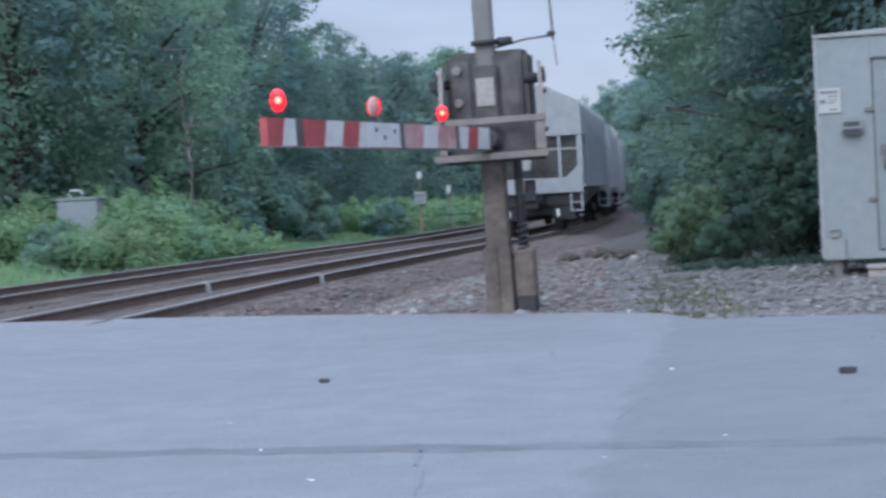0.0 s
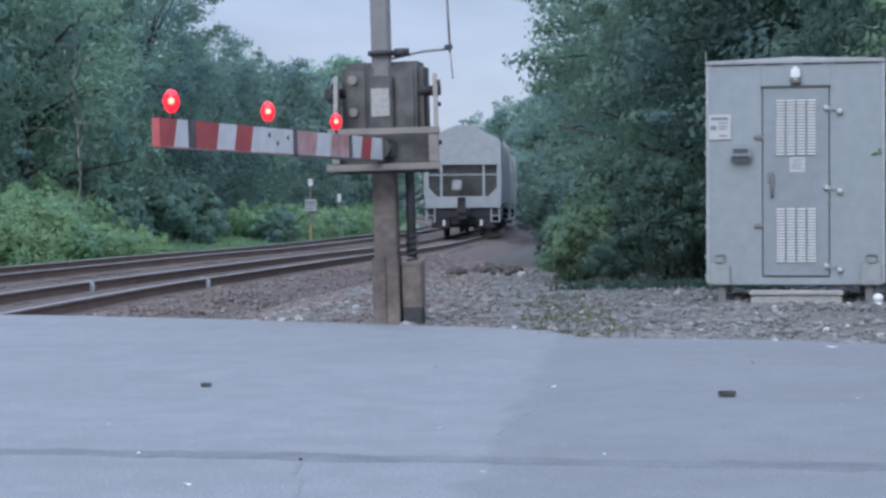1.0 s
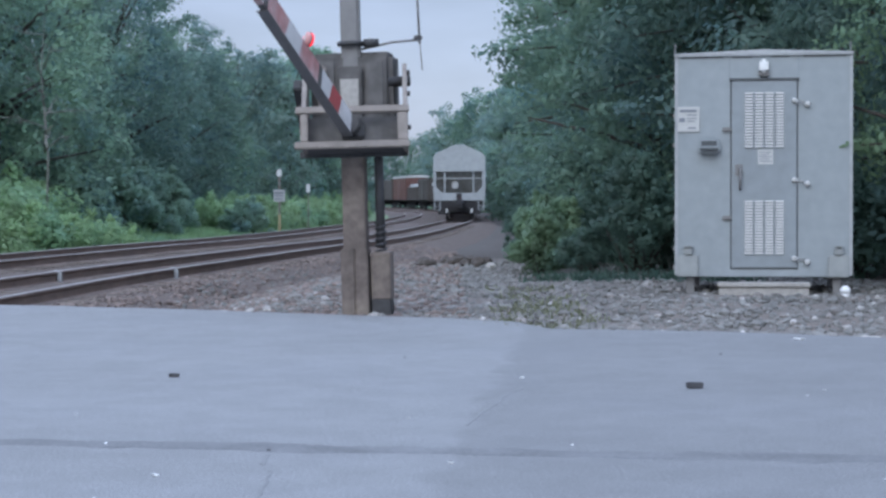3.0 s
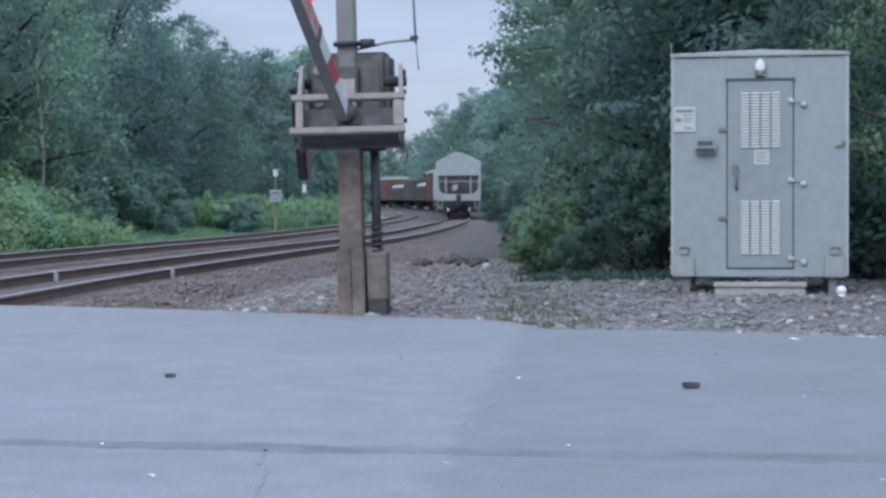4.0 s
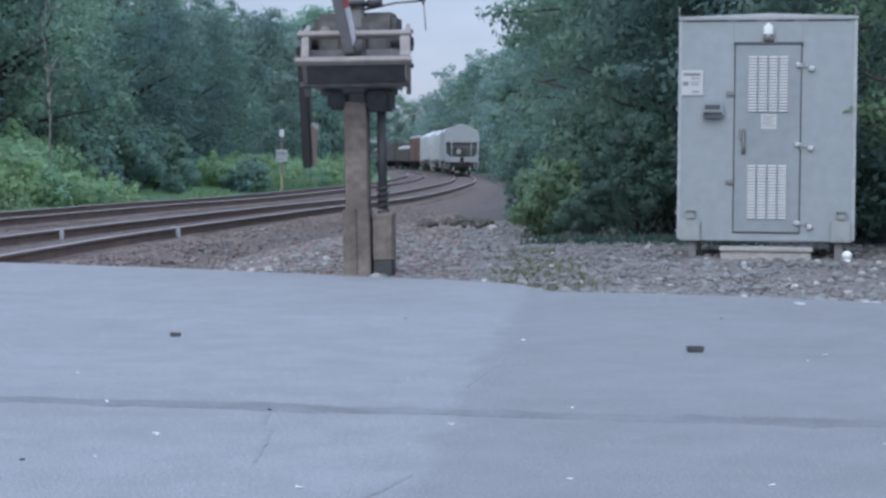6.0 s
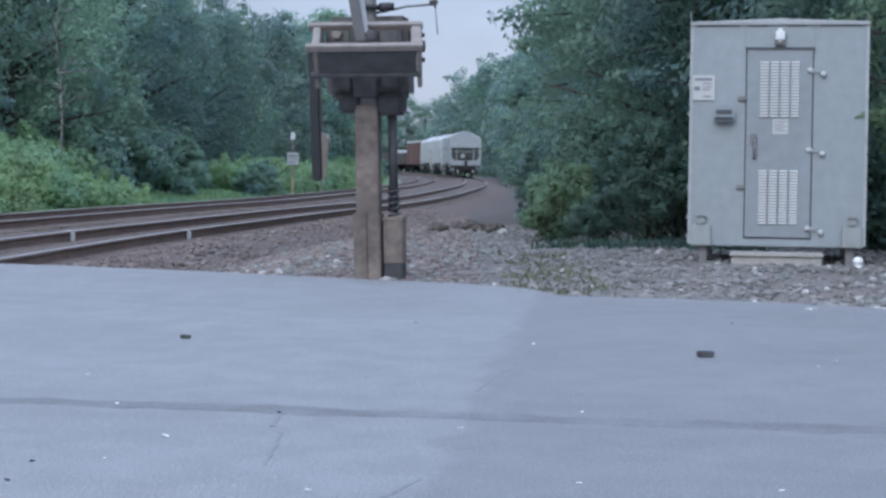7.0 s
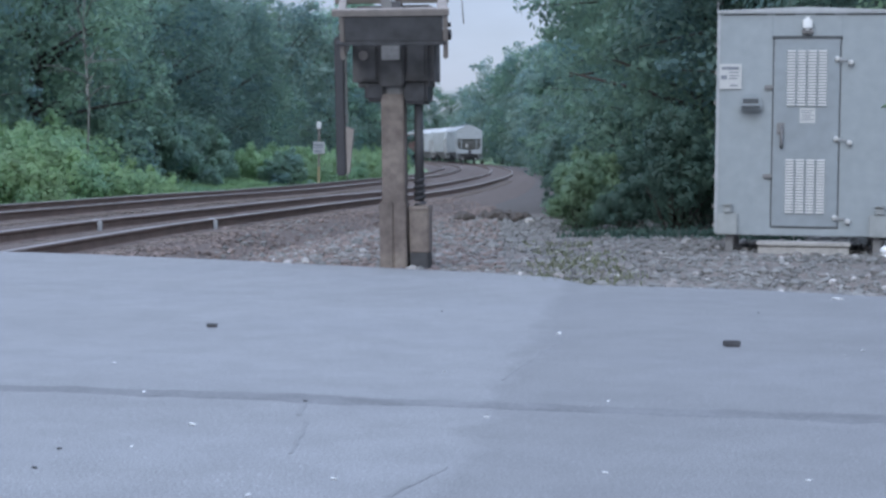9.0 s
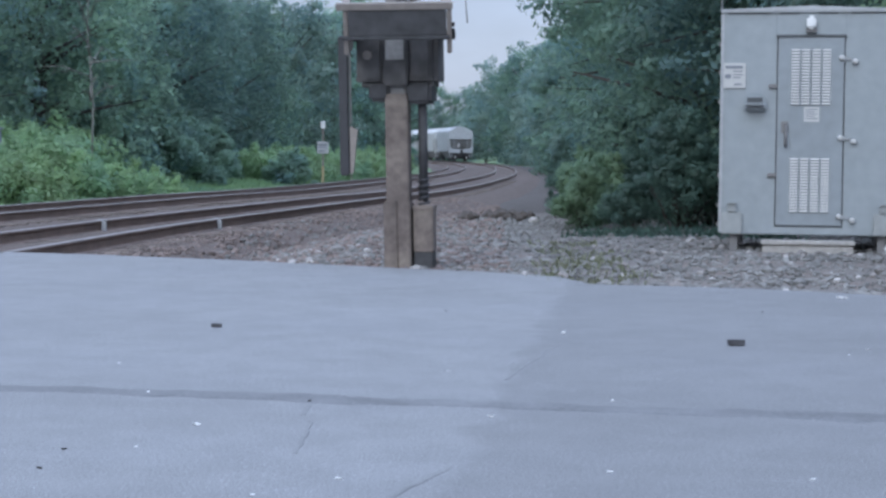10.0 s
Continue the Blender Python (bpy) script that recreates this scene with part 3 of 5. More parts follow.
FARTREE = [tree_parts(12, 4.6, 0.3, LEAF_FAR, 0.20, 10000, 21, 50, 0.3), tree_parts(11, 4.2, 0.3, LEAF_FAR, 0.20, 10000, 22, 50, 0.3), tree_parts(13, 4.4, 0.3, LEAF_MID, 0.20, 10000, 23, 50, 0.3)]
NEARTREE = [tree_parts(9.0, 2.8, 0.2, LEAF_NEARTREE, 0.065, 46000, 31, 110, 0.2), tree_parts(9.5, 2.9, 0.3, LEAF_DARK, 0.065, 46000, 32, 110, 0.2)]
BUSH = [bush_parts(3.6, 1.75, LEAF_LIGHT, 0.065, 11000, 41), bush_parts(3.2, 1.5, LEAF_LIGHT, 0.065, 10000, 42), bush_parts(4.0, 1.4, LEAF_LIGHT, 0.065, 11000, 43), bush_parts(2.0, 1.7, LEAF_MID, 0.06, 7000, 44), bush_parts(2.8, 3.4, LEAF_MID, 0.08, 10000, 45, 36)]
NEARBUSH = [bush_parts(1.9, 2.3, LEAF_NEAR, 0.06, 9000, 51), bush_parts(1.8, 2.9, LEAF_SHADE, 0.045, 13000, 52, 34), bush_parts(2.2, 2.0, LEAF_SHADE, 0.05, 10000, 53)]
SPREADING = tree_parts(5.6, 1.75, 1.2, LEAF_NEAR, 0.045, 16000, 61)

grove("tree", TALL, [(-13.6, 54, 0.9), (-15.6, 49, 0.95), (-17.5, 57, 1.1), (-18, 68, 1.1), (-20.5, 50, 1.1)],
      "tall green broadleaf tree in dense wood beside the tracks", "trees beyond the tracks")
grove("tree", TALL_SHADE, [(-14.4, 62, 1.0), (-13.0, 70, 0.92), (-15.5, 78, 1.05), (-12.6, 84, 0.79), (-13.6, 95, 0.9)],
      "tall shaded broadleaf tree in dense wood beside the tracks", "trees beyond the tracks")
grove("tree", FARTREE, [(-12.5, 108, 0.87), (-14.8, 122, 0.95), (-11.2, 128, 0.91), (-13.4, 136, 0.99), (-9.6, 140, 0.91), (-10.6, 154, 1.06), (-11.5, 172, 0.95), (-13, 190, 0.95), (-16, 212, 0.95), (-20, 236, 0.9), (-25, 262, 0.9), (-33, 290, 0.95), (-44, 320, 0.9), (-11.5, 310, 1.0), (-6.5, 322, 1.0), (-18, 330, 0.95), (-30, 345, 0.9)],
      "hazy green tree far along the curving railway", "far trees")
grove("tree", FARTREE, [(8.8, 205, 1.18), (7.4, 230, 1.24), (5.8, 258, 1.33), (2.2, 268, 1.28), (-0.8, 282, 1.1), (10.5, 240, 1.38), (8.8, 182, 1.12), (8.2, 160, 1.02), (7.7, 140, 0.92), (11, 150, 1.1), (7.2, 118, 0.75), (10.2, 125, 1.0)],
      "green tree beside the railway at the far bend", "far trees")
grove("tree", TALL_SHADE, [(7.2, 98, 0.9), (6.8, 82, 0.8), (9.4, 90, 1.0), (6.3, 68, 0.75), (8.6, 74, 0.95), (5.7, 55, 0.7), (8.0, 58, 0.85), (4.8, 45, 0.66)],
      "dark broadleaf tree in the wood behind the equipment cabinet", "trees behind the cabinet")
grove("tree", NEARTREE, [(4.1, 31.5, 0.94), (5.8, 29.0, 1.0), (4.5, 38, 1.05), (7.8, 28.0, 1.0), (6.6, 34, 1.1), (6.7, 23.6, 0.9)],
      "dark leafy tree close behind the equipment cabinet", "trees behind the cabinet")
bare_tree(-10.9, 49.0, 6.2, 5)
for k, (x, y, size, sort) in enumerate([(-17.4, 46.5, 1.1, 0), (-16.0, 45.8, 1.1, 1), (-14.6, 46.2, 1.1, 0), (-13.2, 46.6, 1.15, 0), (-12.0, 46.0, 1.1, 0), (-10.9, 46.4, 0.95, 1), (-10.2, 47.6, 0.75, 2), (-9.9, 50.5, 0.6, 2), (-12.6, 50, 1.3, 0),
                                        (-11.4, 55, 0.9, 4), (-10.7, 59, 0.85, 4), (-10.3, 63.5, 0.9, 4), (-10.3, 67.5, 0.6, 4), (-9.4, 61, 0.5, 3), (-7.95, 70.6, 0.98, 3), (-9.6, 73, 1.05, 1), (-9.0, 77, 1.0, 0),
                                        (-8.6, 81, 1.0, 2), (-8.3, 87, 1.05, 0), (-7.7, 84, 0.55, 3), (-7.8, 93, 1.0, 1), (-7.5, 99, 0.95, 0), (-7.7, 108, 1.1, 0), (-7.6, 118, 1.0, 1), (-7.8, 130, 1.2, 0)]):
    shrub(BUSH[sort], put(x, y, k * 1.3, size), {3: "dark rounded shrub on the grassy bank", 4: "tall dark vine-hung shrub at the edge of the wood"}.get(sort, "bright green vine-covered bush on the grassy bank"), "bushes on the bank")
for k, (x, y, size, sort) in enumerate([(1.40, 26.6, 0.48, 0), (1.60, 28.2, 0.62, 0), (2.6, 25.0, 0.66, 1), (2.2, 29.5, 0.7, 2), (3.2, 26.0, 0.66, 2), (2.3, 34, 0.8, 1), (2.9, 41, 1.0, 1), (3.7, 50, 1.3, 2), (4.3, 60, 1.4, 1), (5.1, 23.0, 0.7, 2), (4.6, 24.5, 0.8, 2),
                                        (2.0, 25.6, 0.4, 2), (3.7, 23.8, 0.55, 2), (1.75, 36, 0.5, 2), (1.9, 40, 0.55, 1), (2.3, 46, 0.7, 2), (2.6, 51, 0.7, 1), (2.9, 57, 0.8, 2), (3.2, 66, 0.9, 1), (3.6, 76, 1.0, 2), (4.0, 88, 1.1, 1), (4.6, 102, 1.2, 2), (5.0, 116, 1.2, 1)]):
    shrub(NEARBUSH[sort], put(x, y, k * 1.7, size), ("bright green bush at the edge of the gravel", "dusky green rounded bush at the edge of the gravel", "bush coloured dark for the shade of the trees")[sort], "bushes by the cabinet")
plant("tree", SPREADING, put(5.92, 19.8, 0.4), "small green tree whose branches hang past the cabinet", "tree", "trees behind the cabinet")

# ---- crossing gate ----
GATE = Matrix.Translation((-0.868, 17.45, 0)) @ Matrix.Rotation(radians(-1.3), 4, "Y") @ Matrix.Rotation(radians(-7), 4, "Z")
PIVOT = 2.21
SHAFT = GATE @ Matrix.Translation((0, 0.02, PIVOT)) @ Matrix.Rotation(radians(8), 4, "Z")


def crossing_mast():
    g = thing("crossing_gate_mast", GATE, "grey crossing gate mast with a dirty mechanism housing", "signal mast")
    part("mast_pole", boxes((-0.092, 0.092, -0.06, 0.06, 0.5, 6.2), bevel=0.02), MAST, g, "square dull grey pole")
    for x0, x1, z0, z1 in ((-0.135, 0.0, -0.15, 0.62), (0.003, 0.125, -0.15, 0.61), (-0.11, 0.11, 0.55, 1.65)):
        part("post_casing", boxes((x0, x1, -0.13 if z1 < 1 else -0.105, 0.12 if z1 < 1 else 0.105, z0, z1), bevel=0.012), WOOD, g, "weathered brown timber casing")
    part("collar", tube([(0, 0, 2.565), (0, 0, 2.605)], 0.135, 16), MECH_DARK, g)
    part("clamp", tube([(0.20, -0.02, 2.55), (0.20, -0.02, 2.62)], 0.075, 12), MECH_DARK, g)
    part("housing", boxes((-0.40, 0.40, -0.05, 0.42, 1.72, 2.50), bevel=0.05), MECH, g, "dirty grey gate mechanism housing")
    part("housing_cover", boxes((-0.33, -0.13, -0.095, -0.04, 1.78, 2.44), (0.14, 0.34, -0.10, -0.04, 1.80, 2.42), bevel=0.025), MECH, g)
    part("mounting_strap", boxes((-0.115, 0.115, -0.14, -0.06, 1.72, 2.36), bevel=0.015), MECH, g)
    part("name_plate", boxes((-0.088, 0.088, -0.152, -0.143, 1.97, 2.24), bevel=0.003), CONCRETE, g, "faded pale plate")
    part("sump", boxes((-0.27, -0.06, -0.1, 0.3, 1.58, 1.75), (0.1, 0.34, -0.1, 0.3, 1.55, 1.75), bevel=0.03), MECH_DARK, g)
    part("drive_shaft", tube([(-0.47, 0.02, PIVOT), (0.56, 0.02, PIVOT)], 0.05, 12), MECH_DARK, g)
    for z in (2.33, 2.02):
        part("knob", tube([(-0.27, -0.135, z), (-0.27, -0.09, z)], 0.045, 10), FRAME, g, "pale round knob")
    part("conduit", tube([(0.235, 0.03, 0.62), (0.235, 0.03, 1.62)], 0.045, 10), MECH_DARK, g, "black cable conduit")
    pts = [(0.235 + 0.052 * math.cos(k * 0.9), 0.03 + 0.052 * math.sin(k * 0.9), 0.55 + k * 0.008) for k in range(40)]
    part("conduit_boot", tube(pts, 0.012, 5), BLACK, g)
    part("conduit_base", boxes((0.145, 0.335, -0.08, 0.16, 0.12, 0.56), (0.135, 0.345, -0.09, 0.17, 0.53, 0.575), bevel=0.012), WOOD, g, "brown pedestal with a pale rim")
    part("base_foot", boxes((0.15, 0.33, -0.085, 0.16, -0.1, 0.125), bevel=0.01), MECH_DARK, g)
    bm = tube([(0.10, 0, 2.53), (0.4, -0.02, 2.585), (0.67, -0.02, 2.60)], 0.012, 8)
    tube([(0.67, -0.02, 2.56), (0.65, -0.02, 3.3)], 0.011, 8, bm=bm)
    tube([(0.67, -0.02, 2.60), (0.69, -0.02, 2.31)], 0.006, 6, bm=bm)
    part("bracket_rod", bm, MAST, g, "thin bent metal rod")
    part("rod_clamp", boxes((0.615, 0.695, -0.04, 0.0, 2.595, 2.64), bevel=0.008), MECH_DARK, g)
    return g


ARM_BASE = Vector((0.015, -0.38, -0.562))                 # where the board is held, from the shaft
SKEW = Matrix.Rotation(radians(-4.5), 4, "Z")             # the board points a little outwards from the frame


def lamp(arm, along, radius, lift, name="arm_lamp"):
    """A round red gate lamp on top of the arm; its lens turns on an upright pin, lit on one face."""
    holder = part(name, tube([(0, 0, -0.01 - lift), (0, 0, 0.035)], 0.014, 8), MECH_DARK, arm, "red warning lamp on the gate arm", at=SKEW @ Matrix.Translation((0, -along, 0.105 + lift)))
    bm = tube([(0, -0.035, radius + 0.03), (0, -0.024, radius + 0.03), (0, 0.0, radius + 0.03)], [radius * 0.45, radius * 0.85, radius], 18)
    bmesh.ops.scale(bm, verts=bm.verts[:], vec=(0.74, 1, 1))
    lens = part("lens", bm, RED_LIT, holder, "round red lens, lit")
    core = bmesh.new()
    bmesh.ops.create_uvsphere(core, u_segments=10, v_segments=6, radius=radius * 0.30, matrix=Matrix.Translation((radius * 0.18, -0.028, radius + 0.03)))
    bulb_faces = len(core.faces)
    for x0, x1, z0, z1 in ((-0.10, -0.04, -0.6, 0.6), (-0.62, 0.62, -0.36, -0.30), (-0.62, 0.62, 0.34, 0.40)):
        bmesh.ops.create_cube(core, size=1, matrix=Matrix.Translation((radius * (x0 + x1) / 2, -0.034, radius + 0.03 + radius * (z0 + z1) / 2)) @ Matrix.Diagonal((radius * (x1 - x0), 0.006, radius * (z1 - z0), 1)))
    for k, f in enumerate(core.faces):
        f.material_index = 1 if k >= bulb_faces else 0
    part("bulb", core, [RED_CORE, RED_RIB], lens)
    rim = tube([(0, 0.003, radius + 0.03), (0, 0.03, radius + 0.03), (0, 0.05, radius + 0.03)], [radius * 0.98, radius * 0.8, radius * 0.3], 18)
    bmesh.ops.scale(rim, verts=rim.verts[:], vec=(0.62, 1, 1))
    for f in rim.faces:
        f.material_index = 1 if f.calc_center_median().x > radius * 0.12 else 0
    part("back", rim, [RED_DIM, LOUVER], lens, "unlit back of the lens with a pale rim")
    return lens


def swing_frame():
    """The steel cage on the drive shaft; its origin lies on the shaft, and it hangs towards -y."""
    g = thing("gate_swing_frame", SHAFT, "pale galvanised swing frame hanging on the gate shaft", "gate frame")
    turn = Matrix.Rotation(radians(90), 4, "Z") @ Matrix.Diagonal((1, -1, 1, 1))
    for u in (-0.445, 0.505):
        part("side_plate", prism([(-0.482, -0.75), (-0.06, -0.75), (0.10, -0.1), (0.10, 0.13), (0.03, 0.17), (-0.07, 0.17), (-0.16, 0.1), (-0.482, -0.40)], u - 0.022, u + 0.022, bevel=0.01), FRAME, g, "galvanised side plate", at=turn)
        out = 1 if u > 0 else -1
        for a, z in ((-0.02, 0.0), (0.05, 0.09), (-0.08, 0.07), (-0.05, -0.13), (-0.2, -0.5)):
            part("bolt", tube([(u + 0.02 * out, a, z), (u + 0.05 * out, a, z)], 0.024, 6), MECH_DARK, g)
    part("cross_bar", boxes((-0.52, 0.54, -0.55, -0.485, -0.43, -0.365), bevel=0.008), FRAME, g)
    part("cross_bar", boxes((-0.53, 0.54, -0.55, -0.485, -0.765, -0.70), bevel=0.008), FRAME, g)
    part("frame_upright", boxes((-0.475, -0.405, -0.54, -0.49, -0.698, -0.432), bevel=0.008), FRAME, g)
    part("frame_upright", boxes((0.43, 0.525, -0.54, -0.49, -0.698, -0.432), bevel=0.008), FRAME, g)
    part("back_plate", boxes((-0.42, 0.48, -0.36, -0.33, -0.72, -0.43), bevel=0.008), MECH, g, "dirty grey back plate")
    part("bottom_plate", boxes((-0.42, 0.48, -0.483, -0.24, -0.755, -0.733), bevel=0.006), MECH_UNDER, g, "dark grey bottom plate")
    part("rear_flange", boxes((-0.50, 0.51, -0.238, -0.21, -0.785, -0.715), bevel=0.006), MECH_UNDER, g)
    part("arm_socket", boxes((-0.11, 0.10, -0.06, 0.09, -0.09, 0.09), bevel=0.02), MECH_DARK, g, "dark arm socket", at=Matrix.Translation(ARM_BASE))
    return g


def counterweight():
    """The weighted tail on the far end of the shaft, behind the mast."""
    g = thing("gate_counterweight", SHAFT, "long dark counterweight bar with a pale wedge", "counterweight")
    part("bar", boxes((-0.57, -0.475, 0.0, 1.34, -0.055, 0.055), bevel=0.015), BLACK, g, "long dark counterweight bar")
    bm = prism([(-0.47, 1.33), (-0.44, 1.31), (-0.395, 0.90), (-0.47, 0.86)], -0.05, 0.05)
    part("wedge", bm, FRAME, g, "pale wedge on the bar", at=Matrix(((1, 0, 0, 0), (0, 0, 1, 0), (0, 1, 0, 0), (0, 0, 0, 1))))
    part("stop_rail", boxes((-0.468, -0.452, 0.1, 0.84, -0.03, 0.03), bevel=0.004), MAST, g, "thin pale rail along the bar")
    return g


def gate_arm():
    """The swinging board: its origin lies where the frame holds it, and it points along -y."""
    g = thing("crossing_barrier", SHAFT @ Matrix.Translation(ARM_BASE), "red and white striped crossing barrier on a steel frame", "barrier")
    # the board: sleeves, each with its own worn stripes
    stripes = [(0.16, 0.544, "w"), (0.544, 0.825, "r"), (0.825, 1.09, "w"), (1.116, 1.666, "p"), (1.666, 2.025, "w"), (2.025, 2.478, "p"), (2.551, 3.486, "w"), (3.486, 3.816, "r"), (3.816, 4.155, "w"), (4.155, 4.514, "r"), (4.651, 4.903, "w"), (4.903, 5.13, "r")]
    lean = -0.07
    for k, (a0, a1, c) in enumerate(stripes):
        bm = bmesh.new()
        w = 0.028
        s0 = 0 if k in (0, 3, 6, 10) else lean
        s1 = 0 if k in (2, 5, 9, 11) else lean
        vs = [bm.verts.new((sx * w, -(a + (s if up else 0)), (0.100 - 0.0009 * a) * (1 if up else -1))) for up in (0, 1) for a, s in ((a0, s0), (a1, s1)) for sx in (-1, 1)]
        for q in ((0, 1, 3, 2), (4, 6, 7, 5), (0, 4, 5, 1), (2, 3, 7, 6), (0, 2, 6, 4), (1, 5, 7, 3)):
            bm.faces.new([vs[i] for i in q])
        bmesh.ops.recalc_face_normals(bm, faces=bm.faces[:])
        part("stripe_panel", bm, {"w": ARM_WHITE, "r": ARM_RED, "p": ARM_PINK}[c], g, {"w": "dirty white sheeting", "r": "red sheeting", "p": "red sheeting faded to pink"}[c], at=SKEW)
    for a in (1.103, 2.514, 4.582):
        part("sleeve_clamp", boxes((-0.034, 0.034, -a - 0.045, -a + 0.045, -0.104, 0.104), bevel=0.006), MECH, g, at=SKEW)
    for a, z in ((2.683, 0.03), (2.916, -0.02), (3.09, 0.04)):
        part("rivet", tube([(-0.034, -a, z), (0.034, -a, z)], 0.02, 8), MECH, g, at=SKEW)
    part("arm_sleeve", tube([(0, 0.02, 0), (0, -0.06, 0), (0, -0.16, 0)], [0.06, 0.085, 0.095], 12), MECH, g, "grey tapered arm sleeve", at=SKEW)
    part("edge_channel", boxes((-0.065, 0.035, -2.472, -0.1, -0.114, -0.099), bevel=0.004), MAST, g, "dull grey lower channel", at=SKEW)
    part("edge_channel", boxes((-0.035, 0.035, -5.126, -2.554, -0.104, -0.096), bevel=0.004), ARM_PINK, g, "faded red lower edge", at=SKEW)
    return g, [lamp(g, 4.862, 0.083, 0.0), lamp(g, 3.032, 0.080, 0.01), lamp(g, 1.399, 0.074, 0.0)]


gate_mast = crossing_mast()
gate_frame, gate_tail = swing_frame(), counterweight()
arm, arm_lenses = gate_arm()

# ---- equipment cabinet ----


def cabinet():
    """Origin at the middle of the foot of the front face; -y is the front."""
    d = 19.55
    az = math.atan2(3.38, 19.4)
    m = Matrix.Translation((d * math.sin(az), d * math.cos(az), 0.245)) @ Matrix.Rotation(-az, 4, "Z")
    c = thing("equipment_cabinet", m, "light grey metal railway equipment cabinet on short legs", "equipment cabinet")
    w, h = 0.92, 2.365
    part("body", boxes((-w, w, 0.0, 1.85, 0.0, h), bevel=0.012), GREY, c)
    part("roof", prism([(-w - 0.02, h + 0.002), (w + 0.02, h + 0.002), (w + 0.02, h + 0.02), (0, h + 0.055), (-w - 0.02, h + 0.02)], -0.03, 1.88, bevel=0.004), GREY_PALE, c, "shallow pitched pale grey roof")
    for x0, x1 in ((-0.86, -0.42), (-0.33, -0.12), (0.08, 0.28), (0.42, 0.86)):
        part("eave_slot", boxes((x0, x1, -0.004, 0.002, h - 0.030, h - 0.018)), GREY_DARK, c, "thin dark slot under the eave")
    part("fascia", boxes((-w - 0.018, w + 0.018, -0.028, 0.0, h - 0.014, h + 0.001), bevel=0.003), GREY_PALE, c, "pale folded eave")
    for u in (-0.352, 0.368):
        part("panel_seam", boxes((u - 0.006, u + 0.006, -0.005, 0.002, 2.12, h - 0.035)), GREY_DOOR, c)
    for u in (-w + 0.004, w - 0.004):
        part("corner_strip", boxes((u - 0.016, u + 0.016, -0.014, 0.03, 0.02, h - 0.02), bevel=0.004), GREY_PALE, c, "pale corner strip")
    part("door_frame", boxes((-0.345, 0.365, -0.006, 0.01, 0.085, 0.1), (-0.345, -0.332, -0.006, 0.01, 0.1, 2.09), (0.352, 0.365, -0.006, 0.01, 0.1, 2.09), (-0.352, 0.372, -0.03, 0.01, 2.09, 2.115)), GREY_DARK, c, "dark door gap")
    door = part("door", boxes((-0.33, 0.35, -0.022, 0.006, 0.102, 2.088), bevel=0.006), GREY_DOOR, c)
    slat = mesh_of("louver_slat", boxes((-0.043, 0.043, -0.005, 0.005, -0.0105, 0.0105)), LOUVER)
    for z0, z1 in ((0.24, 0.82), (1.375, 1.97)):
        for k in range(4):
            u = -0.195 + k * 0.108
            part("louver_panel", boxes((u, u + 0.088, -0.026, -0.018, z0, z1), bevel=0.002), LOUVER_BACK, door, "louver recess in a shade-dark grey")
            n = 19
            for j in range(n):
                part("louver_slat", slat, None, door, at=Matrix.Translation((u + 0.044, -0.032, z0 + (z1 - z0) * (j + 0.5) / n)) @ Matrix.Rotation(radians(-24), 4, "X"))
    bm = tube([(-0.24, -0.03, 1.16), (-0.24, -0.075, 1.14), (-0.24, -0.075, 0.96), (-0.24, -0.05, 0.94)], 0.016, 8)
    part("handle", bm, MAST, door, "grey lever handle")
    part("lock_plate", boxes((-0.29, -0.215, -0.034, -0.02, 1.08, 1.2), bevel=0.005), MAST, door)
    part("notice", boxes((-0.055, 0.105, -0.026, -0.0225, 1.20, 1.355)), LOUVER, door, "small pale paper notice")
    for k in range(5):
        part("notice_print", boxes((-0.04, 0.09 - 0.03 * (k % 2), -0.0275, -0.0255, 1.325 - k * 0.024, 1.334 - k * 0.024)), INK, door)
    for z in (0.19, 1.02, 1.86):
        hinge = part("hinge", boxes((0.30, 0.375, -0.03, -0.002, z - 0.02, z + 0.03), (0.375, 0.43, -0.018, -0.002, z - 0.015, z + 0.015), (0.43, 0.49, -0.03, -0.002, z - 0.05, z + 0.005), bevel=0.008), GREY_PALE, c, "worn pale hinge")
        for u, w2 in ((0.325, z + 0.012), (0.465, z - 0.028)):
            part("hinge_cap", tube([(u, -0.028, w2), (u, -0.05, w2), (u, -0.058, w2)], [0.030, 0.027, 0.015], 12), LOUVER, hinge, "whitish round hinge cap")
    for z in (0.63, 1.57):
        part("latch", boxes((-0.43, -0.33, -0.035, -0.002, z - 0.02, z + 0.025), bevel=0.01), MAST, c)
    sign = part("warning_notice", boxes((-0.90, -0.67, -0.018, -0.0005, 1.555, 1.82)), LOUVER, c, "white warning notice")
    for x0, x1, z0, z1 in ((-0.88, -0.70, 1.76, 1.79), (-0.885, -0.825, 1.655, 1.70), (-0.80, -0.72, 1.66, 1.672), (-0.80, -0.70, 1.69, 1.70), (-0.79, -0.71, 1.585, 1.60), (-0.80, -0.70, 1.725, 1.737)):
        part("print", boxes((x0, x1, -0.021, -0.0175, z0, z1)), INK, sign, "unreadable grey print")
    box = part("intake_hood", prism([(-0.67, 1.32), (-0.46, 1.32), (-0.445, 1.38), (-0.48, 1.50), (-0.65, 1.50), (-0.685, 1.38)], -0.12, -0.001, bevel=0.02), GREY_DOOR, c, "small grey outlet hood")
    part("opening", boxes((-0.645, -0.485, -0.128, -0.118, 1.40, 1.45), bevel=0.004), GREY_DARK, box)
    part("hood_lip", boxes((-0.66, -0.47, -0.15, -0.1, 1.352, 1.375), bevel=0.006), GREY_DARK, box)
